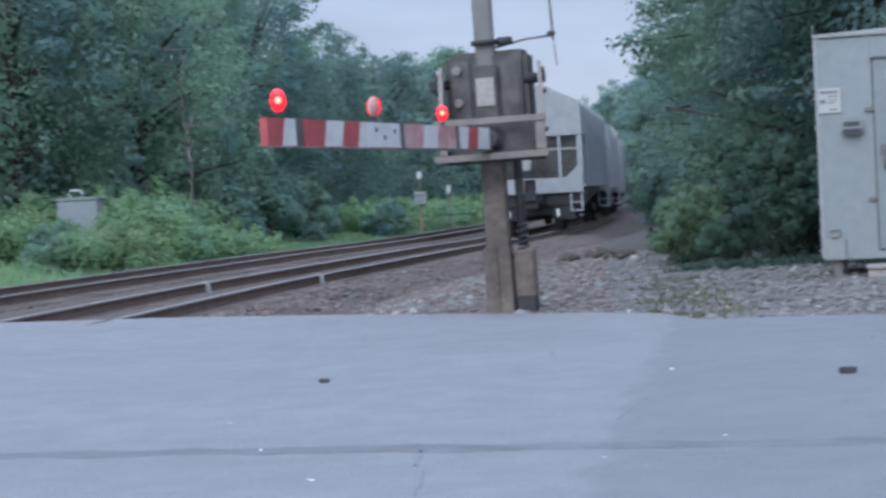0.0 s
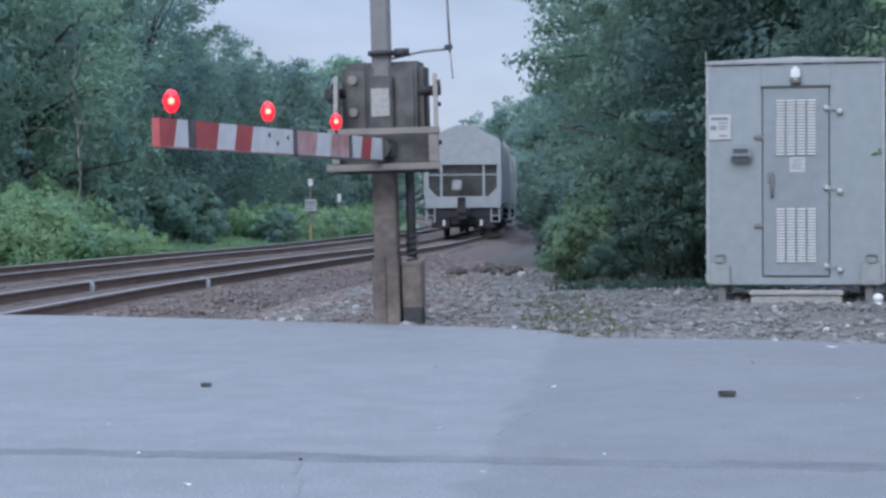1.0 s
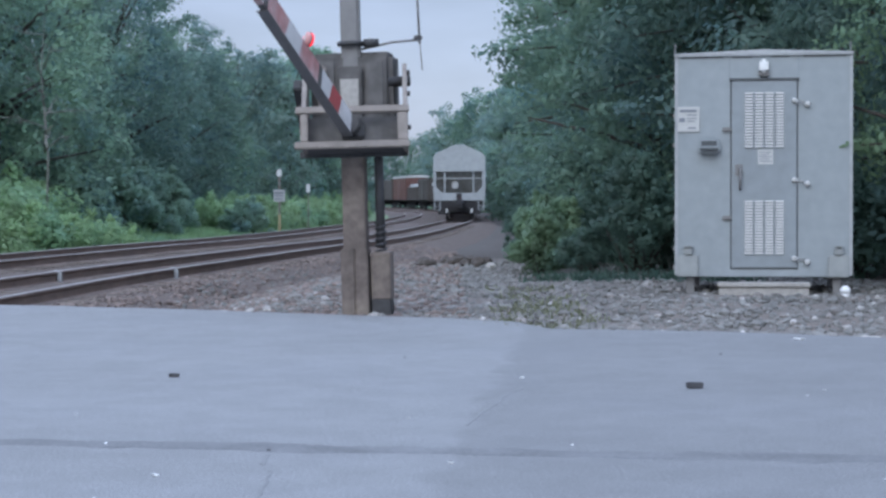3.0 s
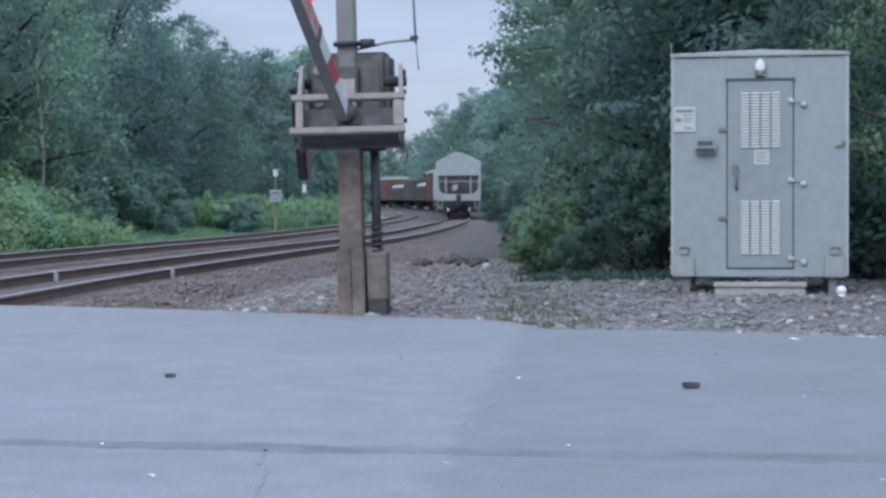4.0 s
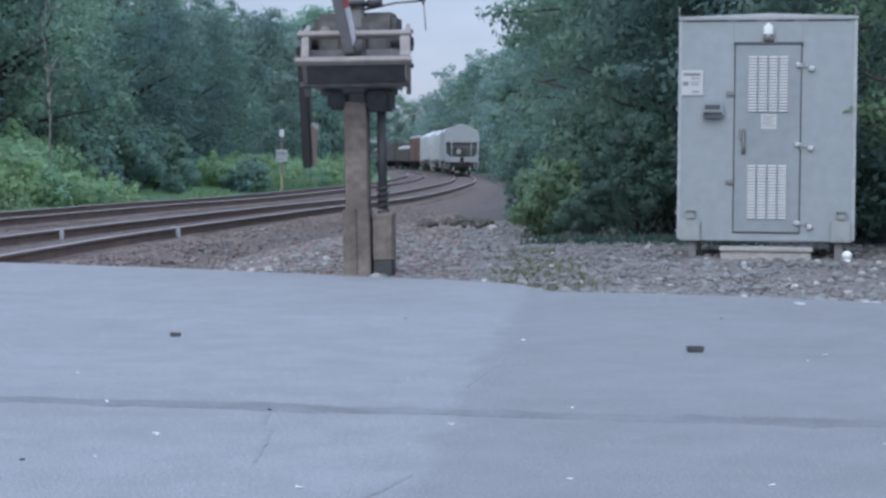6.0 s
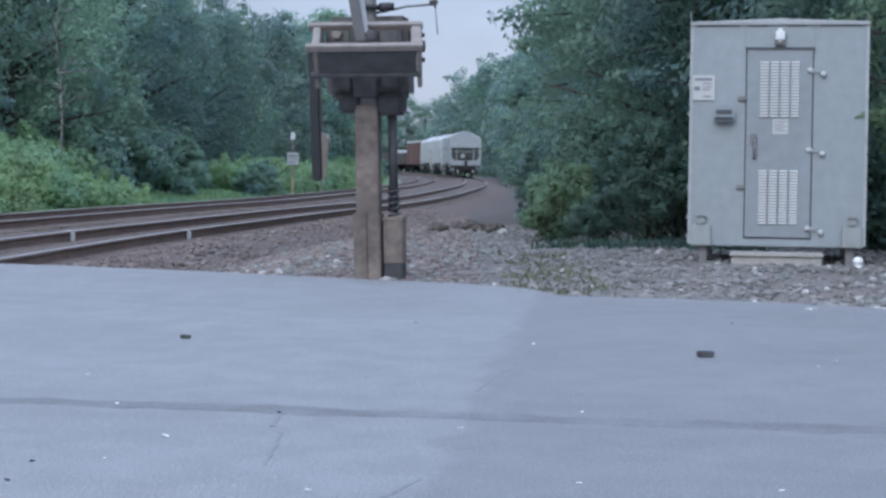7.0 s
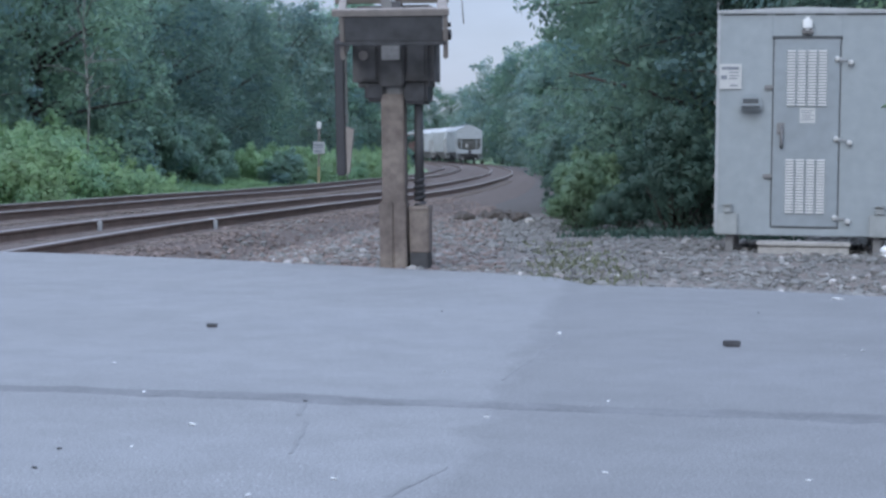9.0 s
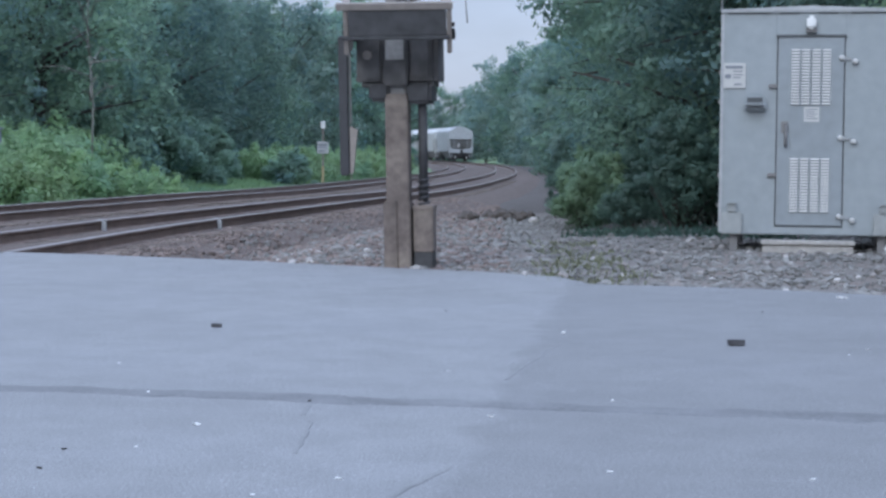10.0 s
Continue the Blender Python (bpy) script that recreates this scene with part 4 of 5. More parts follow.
    light = part("door_light", boxes((-0.04, 0.055, -0.12, -0.001, 2.17, 2.31), bevel=0.025), WHITE, c, "white lamp over the door")
    part("lamp_base", boxes((-0.05, 0.065, -0.07, -0.001, 2.135, 2.185), bevel=0.01), MAST, light)
    for u, wd in ((-0.79, 0.108), (0.79, 0.108)):
        part("lifting_lug", boxes((u - wd, u + wd, -0.055, -0.001, 0.0, 0.235), (u - 0.045, u + 0.045, -0.07, -0.01, 0.235, 0.31), (u - 0.055, u + 0.055, -0.085, -0.01, 0.31, 0.335), bevel=0.014), LUG_PAINT, c, "yellowed grey lifting lug")
    for u in (-0.77, 0.77):
        for y in (0.08, 1.7):
            part("leg", boxes((u - 0.042, u + 0.042, y - 0.05, y + 0.05, -0.30, 0.0), bevel=0.006), MAST, c)
    for z in (0.10, 0.30, 0.62, 1.41, 1.72, 2.02):
        part("side_clip", boxes((-w - 0.035, -w + 0.005, 0.02, 0.06, z - 0.02, z + 0.025), bevel=0.006), MAST, c)
    for u in (-w - 0.012, w - 0.01):
        part("antenna_rod", tube([(u, 0.06, 2.05), (u, 0.06, 2.5)], 0.007, 6), MAST, c)
    s = thing("door_step", m, "pale concrete step block before the cabinet door", "step")
    part("block", boxes((-0.46, 0.48, -0.28, 0.0, -0.22, -0.095), bevel=0.015), CONCRETE, s)
    part("tread", boxes((-0.475, 0.495, -0.30, 0.0, -0.093, -0.05), bevel=0.01), CONCRETE, s)
    return c


cabinet()

# ---- train ----


def truck(parent, y):
    """A two-axle truck under a car."""
    t = part("truck", boxes((-1.02, -0.86, y - 1.15, y + 1.15, 0.42, 0.75), (0.86, 1.02, y - 1.15, y + 1.15, 0.42, 0.75), (-0.95, 0.95, y - 0.22, y + 0.22, 0.45, 0.85), bevel=0.04), UNDER, parent, "black wheel truck")
    for a in (-0.85, 0.85):
        bm = tube([(-0.75, y + a, 0.46), (0.75, y + a, 0.46)], 0.08, 8)
        for u in (-0.76, 0.76):
            tube([(u - 0.06, y + a, 0.46), (u + 0.06, y + a, 0.46)], 0.455, 20, bm=bm)
        part("wheelset", bm, UNDER, t)
        for u in (-1.0, 1.0):
            part("bearing_cap", boxes((u - 0.07, u + 0.07, y + a - 0.09, y + a + 0.09, 0.38, 0.56), bevel=0.02), UNDER, t)


def couplers(car, half):
    for sgn in (-1, 1):
        bm = boxes((-0.12, 0.12, sgn * half - 0.2, sgn * half + 0.2, 0.78, 1.0), (-0.2, 0.2, sgn * (half + 0.3) - 0.16, sgn * (half + 0.3) + 0.16, 0.72, 1.06), bevel=0.03)
        part("coupler", bm, UNDER, car)


def hopper(label, mat, half=8.4):
    """A covered hopper: rounded sides, sloped end bays with an open frame, hatches along the roof."""
    c = thing("covered_hopper_car", Matrix.Identity(4), label, "train car", "train cars")
    w = 1.56
    prof = [(-w, 1.35), (w, 1.35), (w + 0.03, 2.6), (w, 3.88), (w - 0.10, 4.04), (w - 0.95, 4.44), (0.22, 4.58), (-0.22, 4.58), (-w + 0.95, 4.44), (-w + 0.10, 4.04), (-w, 3.88), (-w - 0.03, 2.6)]
    e = half - 0.55
    part("body", prism(prof, -e + 1.7, e - 1.7, bevel=0.02), mat, c)
    top = [(x, z) for x, z in prof if z > 2.9]
    cap = [(-w - 0.02, 2.95), (w + 0.02, 2.95)] + top
    for sgn in (-1, 1):
        y0, y1 = sorted((sgn * e, sgn * (e - 1.703)))
        part("end_cap", prism(cap, y0, y1, bevel=0.02), mat, c, "plain upper end sheet")
        bm = bmesh.new()
        vs = [bm.verts.new(p) for p in ((-w + 0.06, sgn * (e - 0.35), 2.945), (w - 0.06, sgn * (e - 0.35), 2.945), (w - 0.06, sgn * (e - 1.65), 1.5), (-w + 0.06, sgn * (e - 1.65), 1.5))]
        f = bm.faces.new(vs)
        got = bmesh.ops.extrude_face_region(bm, geom=[f])
        bmesh.ops.translate(bm, verts=[v for v in got["geom"] if isinstance(v, bmesh.types.BMVert)], vec=(0, -sgn * 0.04, -0.03))
        bmesh.ops.recalc_face_normals(bm, faces=bm.faces[:])
        part("slope_sheet", bm, SLOPE, c, "grimy sloped end sheet")
        y0, y1 = sorted((sgn * e, sgn * (e - 0.14)))
        for u in (-w + 0.07, w - 0.07):
            part("corner_post", boxes((u - 0.09, u + 0.09, y0, y1, 1.66, 2.945), bevel=0.015), mat, c)
            bm = prism([(u - 0.09, 1.66), (u + 0.09, 1.66), (u + (0.45 if u < 0 else -0.3), 1.66), (u + (0.09 if u < 0 else -0.09), 2.0)][:4] if u < 0 else [(u - 0.45, 1.66), (u + 0.09, 1.66), (u + 0.09, 2.0), (u - 0.09, 2.0)], y0 + 0.01, y1 - 0.01)
            part("gusset", bm, mat, c)
        for u in (-0.88, 0.86):
            part("end_post", boxes((u - 0.045, u + 0.045, y0 + 0.02, y1 - 0.02, 1.66, 2.946), bevel=0.01), mat, c)
        part("hand_rail", boxes((-w + 0.15, w - 0.15, y0 + 0.05, y0 + 0.09, 2.52, 2.57)), mat, c)
        part("brake_gear", boxes((-0.45, -0.05, y0 + 0.15, y0 + 0.45, 1.9, 2.35), bevel=0.05), SLOPE, c, "dull brake cylinder box")
        part("end_sill", boxes((-w, w, y0 - 0.04, y1 + 0.04, 1.18, 1.655), bevel=0.02), mat, c, "plain end sill")
        for u in (-1.33, 1.33):
            part("step_ladder", boxes((u - 0.2, u - 0.14, y0, y0 + 0.06, 0.6, 1.18), (u + 0.14, u + 0.2, y0, y0 + 0.06, 0.6, 1.18), (u - 0.14, u + 0.14, y0, y0 + 0.06, 0.6, 0.64), (u - 0.14, u + 0.14, y0, y0 + 0.06, 0.85, 0.89)), mat, c)
        for u in (-0.76, 0.76):
            part("step_reflector", boxes((u - 0.05, u + 0.05, sgn * (half - 0.28) - 0.03, sgn * (half - 0.28) + 0.03, 0.45, 0.70), bevel=0.02), WHITE, c, "small white reflector")
        part("draft_gear", boxes((-1.42, 1.42, y0 + 0.1, y1 + 0.25, 0.78, 1.175), (-1.3, -0.55, y0 + 0.15, y1 + 0.2, 0.35, 0.80), (0.55, 1.3, y0 + 0.15, y1 + 0.2, 0.35, 0.80), (-0.5, 0.5, y0 + 0.2, y1 + 0.2, 0.5, 0.80), bevel=0.03), UNDER, c, "black brake rigging under the end")
        truck(c, sgn * (half - 2.1))
    for k in range(5):
        y = -4.6 + 2.3 * k
        part("hatch", boxes((-0.38, 0.38, y - 0.75, y + 0.75, 4.575, 4.66), bevel=0.03), mat, c)
    for k in range(13):
        y = -5.1 + 0.85 * k
        for u in (-w - 0.046, w + 0.046):
            part("side_rib", boxes((u - 0.014, u + 0.014, y - 0.04, y + 0.04, 1.4, 4.0)), mat, c)
    for k in range(4):
        y = -4.2 + 2.8 * k
        bm = prism([(-0.5, 0.42), (0.5, 0.42), (1.4, 1.346), (-1.4, 1.346)], y - 0.9, y + 0.9)
        part("outlet_bay", bm, mat, c)
    part("centre_sill", boxes((-0.3, 0.3, -half, half, 0.86, 1.178)), UNDER, c)
    couplers(c, half)
    return c


def boxcar(label, mat, cap, half=8.4, height=4.3):
    c = thing("box_car", Matrix.Identity(4), label, "train car", "train cars")
    part("body", boxes((-1.5, 1.5, -half + 0.4, half - 0.4, 1.1, height - 0.32), bevel=0.03), mat, c)
    part("roof", prism([(-1.52, height - 0.315), (1.52, height - 0.315), (1.48, height - 0.05), (0, height + 0.05), (-1.48, height - 0.05)], -half + 0.38, half - 0.38, bevel=0.02), cap, c)
    for u in (-1.532, 1.532):
        part("sliding_door", boxes((u - 0.028, u + 0.028, -1.6, 1.6, 1.2, height - 0.4), bevel=0.01), mat, c)
    for k in range(9):
        y = -half + 1.0 + k * (2 * half - 2) / 8
        for u in (-1.524, 1.524):
            part("side_post", boxes((u - 0.021, u + 0.021, y - 0.05, y + 0.05, 1.15, height - 0.35)), mat, c)
    part("centre_sill", boxes((-0.3, 0.3, -half, half, 0.8, 1.098)), UNDER, c)
    for sgn in (-1, 1):
        part("end_ribs", boxes(*[(-1.42, 1.42, sgn * (half - 0.38) - 0.03, sgn * (half - 0.38) + 0.03, 1.4 + 0.45 * k, 1.5 + 0.45 * k) for k in range(5)], bevel=0.01), mat, c)
        truck(c, sgn * (half - 2.1))
    couplers(c, half)
    return c


def gondola(label, mat, load, half=8.4):
    c = thing("gondola_car", Matrix.Identity(4), label, "train car", "train cars")
    part("body", boxes((-1.5, -1.42, -half + 0.4, half - 0.4, 1.1, 2.7), (1.42, 1.5, -half + 0.4, half - 0.4, 1.1, 2.7), (-1.418, 1.418, -half + 0.4, -half + 0.5, 1.1, 2.7), (-1.418, 1.418, half - 0.5, half - 0.4, 1.1, 2.7), (-1.418, 1.418, -half + 0.502, half - 0.502, 1.1, 1.25)), mat, c)
    for k in range(11):
        y = -half + 0.8 + k * (2 * half - 1.6) / 10
        for u in (-1.532, 1.532):
            part("side_stake", boxes((u - 0.029, u + 0.029, y - 0.07, y + 0.07, 1.1, 2.66)), mat, c)
    for k in range(3):
        y = -4.6 + 4.6 * k
        part("load_cover", prism([(-1.3, 1.26), (1.3, 1.26), (1.3, 2.95), (0.9, 3.12), (-0.9, 3.12), (-1.3, 2.95)], y - 1.9, y + 1.9, bevel=0.06), load, c, "pale covered load")
    part("centre_sill", boxes((-0.3, 0.3, -half, half, 0.8, 1.098)), UNDER, c)
    for sgn in (-1, 1):
        truck(c, sgn * (half - 2.1))
    couplers(c, half)
    return c


cars = [hopper("pale grey covered hopper car at the train's rear", HOPPER), hopper("dusty white covered hopper car coupled in the train", HOPPER_WHITE),
        hopper("dusty white covered hopper car coupled in the train", HOPPER_WHITE), boxcar("oxide red box car with a pale roof", BOXCAR, HOPPER_WHITE), gondola("rusty brown gondola car with pale covered loads", GONDOLA, HOPPER_WHITE),
        boxcar("brown box car in the middle of the train", GONDOLA, GONDOLA, height=3.6), gondola("rusty brown gondola car with pale covered loads", GONDOLA, HOPPER_WHITE),
        boxcar("oxide red box car with a pale roof", BOXCAR, HOPPER_WHITE), boxcar("brown box car in the middle of the train", GONDOLA, GONDOLA, height=4.0)]
rear = cars[0]
cup = boxes((-0.16, 0.16, -8.78, -8.74, 0.98, 1.62), (-0.16, -0.125, -9.0, -8.78, 1.28, 1.62), (0.125, 0.16, -9.0, -8.78, 1.28, 1.62), (-0.125, 0.125, -9.0, -8.78, 1.585, 1.62), (-0.16, 0.16, -9.0, -8.78, 0.98, 1.28))
beacon_box = part("rear_beacon", cup, UNDER, rear, "small dark hooded beacon box on the coupler")
beacon = part("beacon_lens", tube([(0, -0.07, 0), (0, -0.05, 0), (0, 0, 0)], [0.05, 0.09, 0.10], 14), BEACON, beacon_box, "red beacon lens", at=Matrix.Translation((0, -8.89, 1.43)))
part("beacon_back", boxes((-0.119, 0.119, 0.004, 0.03, -0.146, 0.15), (-0.08, 0.08, 0.03, 0.06, -0.1, 0.1), bevel=0.004), UNDER, beacon, "dark back of the beacon")

# ---- small things ----


def marker_sign(x, y, z, label):
    s = thing("track_sign", Matrix.Translation((x, y, z)), label, "sign")
    part("post", boxes((-0.035, 0.035, -0.03, 0.03, -0.2, 2.36), bevel=0.006), FRAME, s)
    part("post_sleeve", boxes((-0.045, 0.045, -0.04, 0.04, -0.1, 0.85), bevel=0.006), YELLOWED, s, "faded yellow lower post")
    plate = part("plate", boxes((-0.23, 0.23, -0.05, -0.032, 1.36, 1.84), bevel=0.008), SIGN, s, "weathered white sign plate")
    for x1, z0, z1 in ((0.18, 1.68, 1.74), (0.18, 1.58, 1.61), (0.1, 1.45, 1.49)):
        part("print", boxes((-0.18, x1, -0.056, -0.049, z0, z1)), INK, plate, "unreadable dark print")
    part("cap_marker", boxes((-0.09, 0.09, -0.05, 0.05, 2.36, 2.64), bevel=0.01), WHITE, s)
    return s


marker_sign(-6.70, 72.0, ground_z(-6.7, 72.0) + 0.1, "white sign on a thin post beside the tracks")
flag = thing("trackside_marker", Matrix.Translation((-5.9, 76.5, ground_z(-5.9, 76.5))), "small white marker post among the bushes", "marker")
part("stake", boxes((-0.02, 0.02, -0.02, 0.02, -0.1, 2.0)), FRAME, flag)
part("plate", boxes((-0.085, 0.085, -0.035, -0.022, 1.85, 2.2), bevel=0.01), WHITE, flag)


def lump(radius, seed, squash=0.6, sub=1):
    rng = random.Random(seed)
    bm = bmesh.new()
    bmesh.ops.create_icosphere(bm, subdivisions=sub, radius=radius)
    for v in bm.verts:
        v.co = Vector((v.co.x * rng.uniform(0.75, 1.25), v.co.y * rng.uniform(0.75, 1.25), v.co.z * squash * rng.uniform(0.75, 1.2)))
    return bm


def debris(x, y, size, mat, label, seed, name="debris"):
    bm = boxes((-size, size, -size * 0.45, size * 0.45, 0, size * (0.3 if mat is WHITE else 0.7)), bevel=size * 0.1)
    rng = random.Random(seed)
    for v in bm.verts:
        v.co += Vector((rng.uniform(-1, 1), rng.uniform(-1, 1), rng.uniform(-0.6, 0.6) if v.co.z > 0.001 else 0)) * size * 0.12
    ob = new(name, mesh_of(name, bm, mat))
    ob.matrix_basis = Matrix.Translation((x, y, 0.001)) @ Matrix.Rotation(seed * 0.7, 4, "Z")
    return tagged(ob, label, "debris", "debris on the asphalt")


debris(-1.69, 11.12, 0.032, BLACK, "small dark lump on the asphalt", 0)
debris(1.42, 10.38, 0.047, BLACK, "dark brick-sized lump on the asphalt", 0)
debris(0.45, 10.98, 0.024, WHITE, "small white scrap on the asphalt", 2)
for k, (x, y, s) in enumerate([(-1.165, 7.15, 0.020), (0.01, 7.47, 0.012), (2.14, 10.25, 0.014), (1.98, 9.95, 0.010), (-1.54, 8.1, 0.014), (-0.5, 6.0, 0.013), (0.42, 6.2, 0.010), (1.1, 6.1, 0.011), (0.55, 8.0, 0.012), (2.7, 13.9, 0.045), (-1.9, 9.2, 0.008), (-0.2, 9.0, 0.008), (-0.75, 5.7, 0.01), (-1.3, 6.6, 0.009), (1.7, 7.0, 0.009)]):
    debris(x, y, s, WHITE, "tiny pale scrap on the asphalt", k + 3)
for k, (x, y) in enumerate([(-1.54, 6.12), (-1.55, 6.52), (1.9, 12.6), (-0.3, 12.4)]):
    debris(x, y, 0.009, BLACK, "tiny dark crumb on the asphalt", k + 31)
bm = bmesh.new()
bmesh.ops.create_uvsphere(bm, u_segments=16, v_segments=10, radius=0.055)
bmesh.ops.scale(bm, verts=bm.verts[:], vec=(1, 1, 0.9))
for f in bm.faces:
    f.smooth = True
ball = part("pipe_cap", bm, WHITE)
ball.matrix_basis = Matrix.Translation((4.11, 18.7, 0.13))
tagged(ball, "round white pipe cap beside the cabinet leg", "pipe cap")
stub = part("pipe", tube([(0, 0, -0.25), (0, 0, -0.02)], 0.04, 10), WHITE, ball)


def stones(name, count, region, size, mat, label, seed, keep):
    """Loose stones lying on the ground, one joined mesh."""
    rng = np.random.default_rng(seed)
    base = bmesh.new()
    bmesh.ops.create_icosphere(base, subdivisions=1, radius=1)
    bv = np.array([v.co[:] for v in base.verts])
    bf = [[v.index for v in f.verts] for f in base.faces]
    base.free()
    verts, faces = [], []
    x0, x1, y0, y1 = region
    done = 0
    while done < count:
        x, y = rng.uniform(x0, x1), y0 + (y1 - y0) * rng.random() ** 1.3
        if not keep(x, y):
            continue
        s = size * rng.uniform(0.5, 1.0) * (1 + 1.2 * rng.random() ** 6)
        v = bv * rng.uniform(0.7, 1.25, bv.shape) * np.array([s, s * rng.uniform(0.6, 1), s * rng.uniform(0.4, 0.75)])
        a = rng.uniform(0, 6.28)
        v = np.stack([v[:, 0] * math.cos(a) - v[:, 1] * math.sin(a), v[:, 0] * math.sin(a) + v[:, 1] * math.cos(a), v[:, 2]], 1)
        z = surface_z(x, y)
        n = len(verts) * len(bv)
        verts.append(v + np.array([x, y, z + s * 0.15]))
        faces += [[i + n for i in f] for f in bf]
        done += 1
    me = bpy.data.meshes.new(name)
    me.from_pydata(np.concatenate(verts).tolist(), [], faces)
    me.materials.append(mat)
    tagged(new(name, me), label, "stones", kind="stuff")


def beyond_road(x, y):
    edge = np.interp(x, [-12, -4.62, -2.73, -0.98, 0.62, 0.83, 2.16, 3.44, 8], [20.6, 18.85, 18.1, 17.05, 16.05, 15.2, 14.9, 14.1, 12.6])
    return y > edge + 0.03 and x - line_x(y) > 0.95


stones("gravel_stones", 10000, (-3.6, 5.2, 14.0, 34.0), 0.036, STONE, "grey crushed stones scattered over the yard", 5, lambda x, y: beyond_road(x, y) and (x > -1.9 or (x * 7 % 1) > 0.5))
stones("rusty_stones", 9000, (-5.4, 0.2, 17.2, 50.0), 0.036, RUSTY_STONE, "rust-brown ballast stones beside the track", 6, beyond_road)
for k, (x, y, s) in enumerate([(-0.42, 31.6, 0.15), (-0.30, 31.8, 0.11), (-0.02, 33.0, 0.13), (0.18, 32.8, 0.17), (0.36, 33.2, 0.15), (0.55, 32.6, 0.13), (0.72, 33.0, 0.10), (0.30, 31.9, 0.09), (0.05, 32.2, 0.10), (0.50, 31.2, 0.07)]):
    ob = part("earth_clod", lump(s, 70 + k, 0.75, 2), EARTH)
    ob.matrix_basis = Matrix.Translation((x, y, ground_z(x, y) + 0.05))
    tagged(ob, "dark clod of earth and stone on the gravel", "clod", "earth mound")
for k, (x, y, s) in enumerate([(0.72, 30.6, 0.09), (0.08, 21.5, 0.06), (0.12, 21.7, 0.05), (2.55, 14.6, 0.05), (1.0, 15.6, 0.05)]):
    ob = part("rock", lump(s, 90 + k, 0.7, 2), CONCRETE if k == 0 else STONE)
    ob.matrix_basis = Matrix.Translation((x, y, ground_z(x, y) + s * 0.4))
    tagged(ob, "pale loose rock on the gravel" if k == 0 else "grey loose rock on the gravel", "rock", "loose rocks")


def single_stones():
    """The larger stones at the road's edge, each its own piece on a few shared meshes."""
    ground = bpy.data.objects["ground"]
    shapes = [mesh_of("stone", lump(1.0, 200 + k, 0.6), STONE_PIECE if k % 3 else PALE_PIECE) for k in range(7)]
    rng = random.Random(12)
    made = 0
    while made < 300:
        x, y = rng.uniform(-3.4, 4.6), rng.uniform(14.0, 22.0)
        if not (beyond_road(x, y) and x - line_x(y) > 1.2):
            continue
        s = rng.uniform(0.025, 0.06) * (1.5 if rng.random() < 0.08 else 1)
        part("stone", shapes[made % 7], None, ground, at=Matrix.Translation((x, y, surface_z(x, y) + s * 0.25)) @ Matrix.Rotation(rng.uniform(0, 6.28), 4, "Z") @ Matrix.Diagonal((s, s * rng.uniform(0.6, 1), s, 1)))
        made += 1


single_stones()


def blades(name, count, places, height, mat, label, seed):
    """Tufts of upright grass blades, one joined mesh."""
    rng = np.random.default_rng(seed)
    v = []
    for x, y, spread, n in places:
        for _ in range(int(count * n)):
            px, py = x + rng.normal() * spread, y + rng.normal() * spread
            h, a, lean = height * rng.uniform(0.4, 1.2), rng.uniform(0, 6.28), rng.normal(size=2) * 0.35
            w = 0.012 * rng.uniform(0.6, 1.5) * (1 + height)
            z = ground_z(px, py)
            b = np.array([px, py, z])
            d = np.array([math.cos(a), math.sin(a), 0]) * w
            mid = b + np.array([lean[0] * h * 0.4, lean[1] * h * 0.4, h * 0.6])
            tip = b + np.array([lean[0] * h, lean[1] * h, h])
            v += [b - d, mid + d, tip, b + d]
    tagged(new(name, leaf_mesh(name, np.array(v), mat)), label, "grass", kind="stuff")


blades("grass_tufts", 26, [(0.85 + random.uniform(-0.3, 0.4), 15.6 + random.uniform(-0.3, 7.0), 0.14, 1) for _ in range(36)], 0.055, DRY_GRASS, "thin pale grass tufts at the road's edge", 7)
blades("grass_bank", 110, [(line_x(y) - 6.9 - random.random() * 2.6, y, 0.6, 1) for y in np.linspace(36, 120, 200)], 0.28, LEAF_LIGHT, "tall rough grass on the bank beyond the tracks", 8)


# weeds in the shade-dark leaf colour, darkening the bushes' foot
blades("weed_fringe", 26, [(x + random.uniform(-0.25, 0.25), y + random.uniform(-0.4, 0.5), 0.16, 1) for x, y in zip(np.linspace(1.15, 3.6, 34), np.interp(np.linspace(1.15, 3.6, 34), [1.15, 2.0, 3.6], [24.6, 23.6, 22.0]))], 0.12, LEAF_SHADE, "low weeds in shade-dark colour along the foot of the bushes", 9)


def utility_box(x, y):
    """Pale box half hidden in the bushes, with a lifting hoop on its lid."""
    b = thing("utility_box", Matrix.Translation((x, y, ground_z(x, y) - 0.02)), "pale grey utility box half hidden in bushes", "utility box")
    h = 1.60 - ground_z(x, y)
    part("body", boxes((-0.48, 0.48, -0.3, 0.3, 0, h - 0.07), bevel=0.02), GREY_DOOR, b)
    part("lid", boxes((-0.51, 0.51, -0.33, 0.33, h - 0.068, h), bevel=0.015), GREY_DOOR, b)
    part("hoop", tube([(-0.26, 0, h - 0.01), (-0.26, 0, h + 0.14), (-0.22, 0, h + 0.17), (0.0, 0, h + 0.17), (0.04, 0, h + 0.14), (0.04, 0, h - 0.01)], 0.014, 8), WHITE, b, "thin pale lifting hoop")


utility_box(-11.95, 41.9)
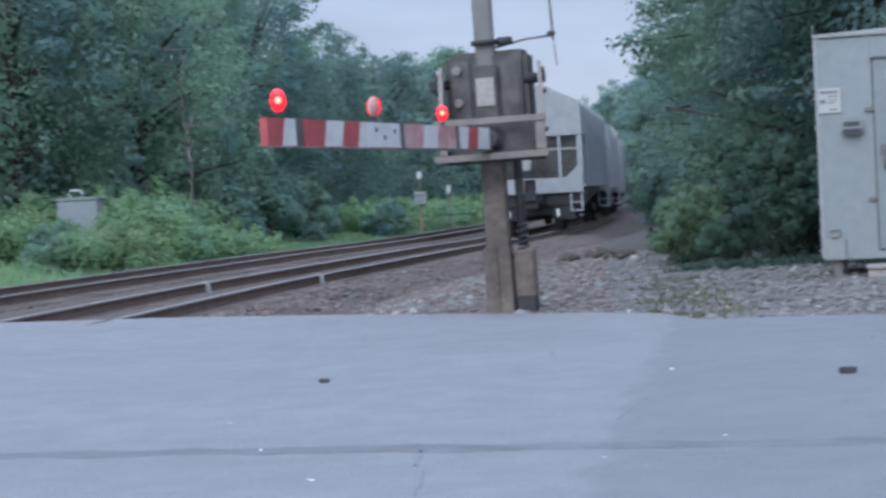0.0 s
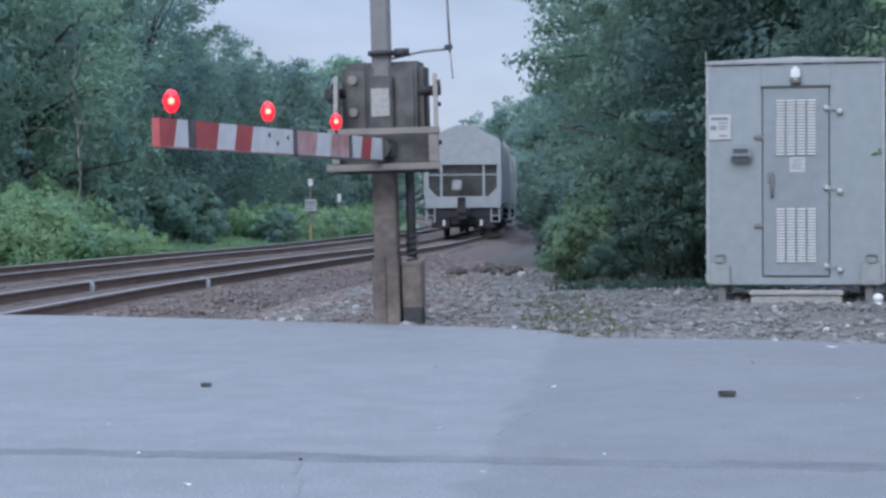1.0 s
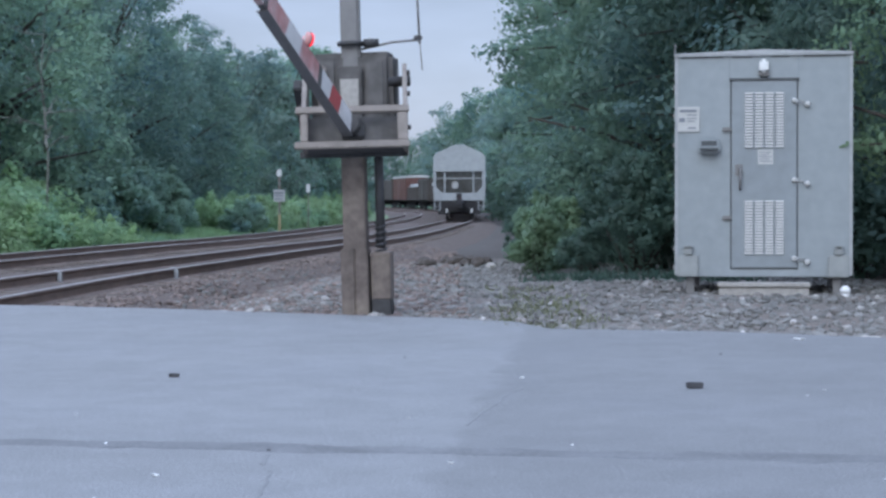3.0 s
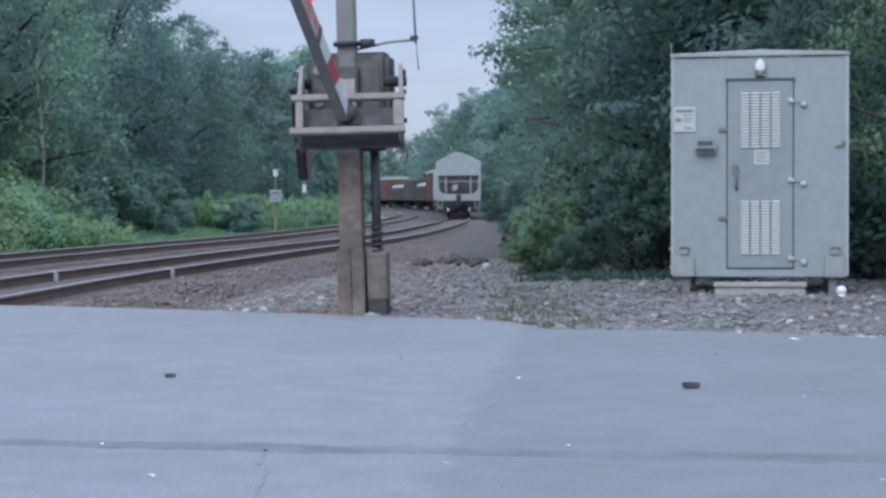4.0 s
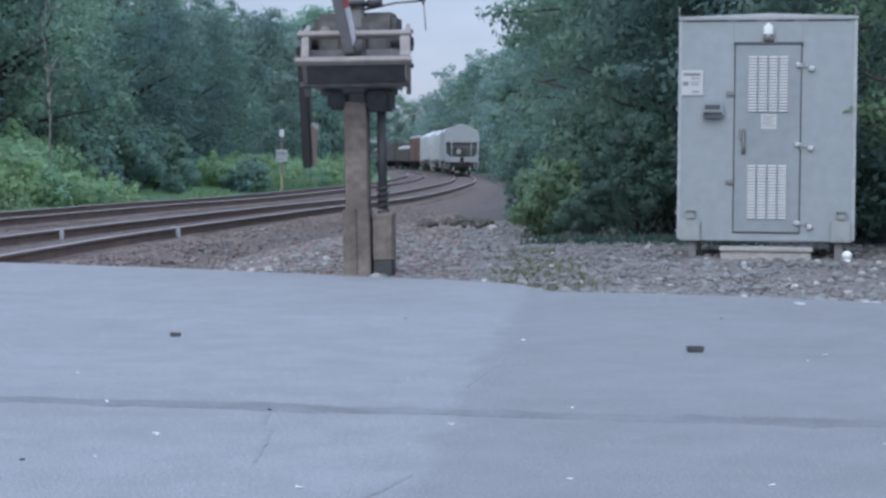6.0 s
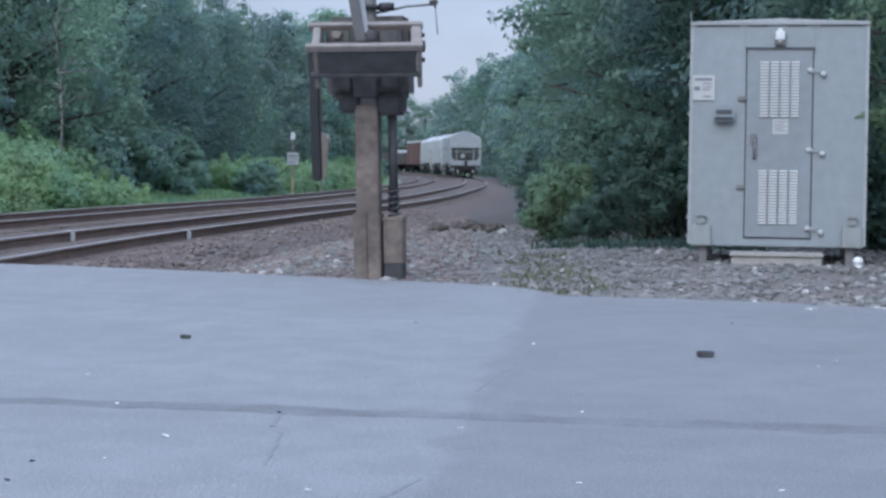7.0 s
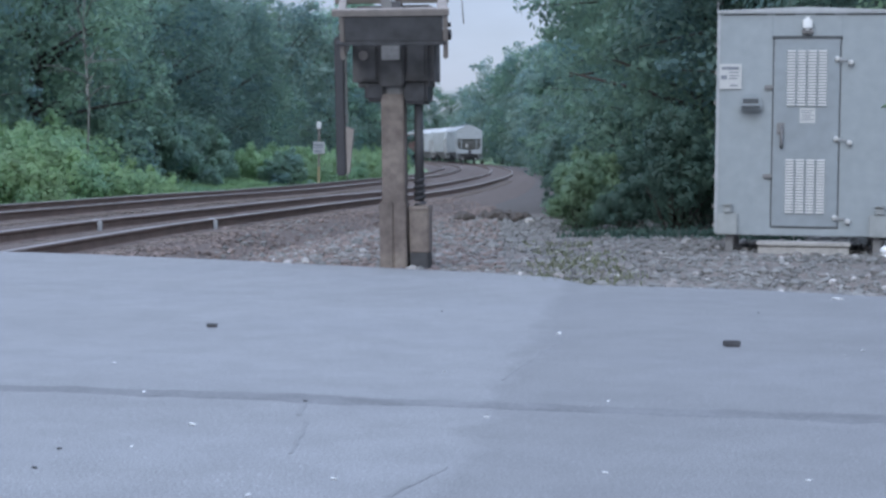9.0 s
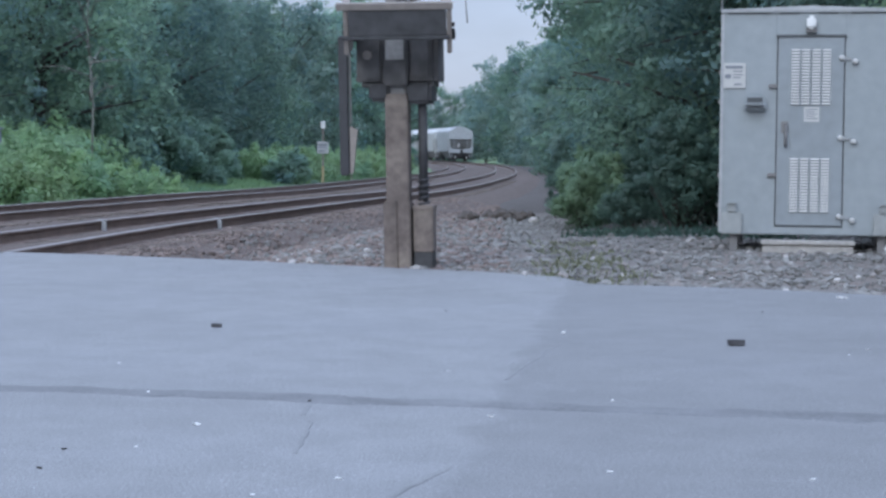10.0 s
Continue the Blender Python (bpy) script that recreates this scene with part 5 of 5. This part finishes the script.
for k, (x, y, size, sort) in enumerate([(-12.3, 40.9, 0.75, 3), (-11.3, 41.1, 0.85, 0)]):
    shrub(BUSH[sort], put(x, y, k * 2.1 + 0.5, size), "dark rounded shrub on the grassy bank", "bushes on the bank")


# ---- what moves ----


def swung(deg):
    return Matrix.Rotation(radians(-deg), 4, "X")


def raised(deg, held=None):
    """Pose of a part of the gate turned up by deg; a board is held on the frame, which itself has turned by held."""
    return SHAFT @ swung(deg) if held is None else SHAFT @ Matrix.Translation(swung(held) @ ARM_BASE) @ Matrix.Rotation(radians(-11), 4, "Z") @ swung(deg)


def blink(lens, times, first, lift=0.0):
    """Turns a lens half round at each of the times; it starts lit or dark."""
    home = Matrix.Translation(lens.matrix_basis.translation)
    turn = 0 if first else 180
    rows = [(0.0, home @ Matrix.Rotation(radians(turn), 4, "Z"))]
    for t in times:
        rows += [(t, home @ Matrix.Rotation(radians(turn), 4, "Z")), (t + 0.034, home @ Matrix.Rotation(radians(turn + 60), 4, "Z")), (t + 0.067, home @ Matrix.Rotation(radians(turn + 120), 4, "Z")), (t + 0.1, home @ Matrix.Rotation(radians(turn + 180), 4, "Z"))]
        turn += 180
    rows.append((10.0, home @ Matrix.Rotation(radians(turn), 4, "Z")))
    walk(lens, [r for k, r in enumerate(rows) if k == 0 or r[0] > rows[k - 1][0] + 0.01])


def motions():
    lift = ((0.0, 0, 0), (1.95, 0, 0), (2.05, 0.7, 0.4), (2.25, 4.2, 2.6), (2.5, 10.0, 5.8), (2.7, 17, 8.3), (3.25, 28.5, 14.5), (3.8, 38.5, 20.5), (4.0, 41, 22), (4.5, 46, 26.5), (5.0, 51, 31.5), (5.5, 56, 36.5),
            (6.0, 61, 41), (6.75, 69.5, 48.5), (7.5, 77, 55), (8.0, 81, 59), (8.5, 84, 62), (9.0, 86, 65), (9.5, 87.5, 67), (10.0, 88.5, 68.5))
    walk(gate_frame, [(t, raised(f)) for t, a, f in lift])
    walk(gate_tail, [(t, raised(a)) for t, a, f in lift])
    walk(arm, [(t, raised(a, f)) for t, a, f in lift])
    blink(arm_lenses[1], (0.36, 1.02, 1.55, 2.14, 2.75, 3.35, 3.95, 4.55), False)
    blink(arm_lenses[2], (0.33, 0.86, 1.55, 2.14, 2.75, 3.35, 3.95, 4.55), True)
    blink(beacon, [t for k in range(7) for t in (0.04 + 1.52 * k, 0.19 + 1.52 * k)], False)
    gap, half = 17.9, 8.95
    for k, car in enumerate(cars):
        rows = []
        for i in range(21):
            t = i * 0.5
            s = run_at(73.0) + 17.9 * (t - 1) + half + k * gap
            x0, y0, _ = on_line(s - 6.3)
            x1, y1, _ = on_line(s + 6.3)
            a = math.atan2(-(x1 - x0), y1 - y0)
            z = (rail_z(y0) + rail_z(y1)) / 2
            rows.append((t, Matrix.Translation(((x0 + x1) / 2, (y0 + y1) / 2, z)) @ Matrix.Rotation(a, 4, "Z")))
        walk(car, rows)


motions()
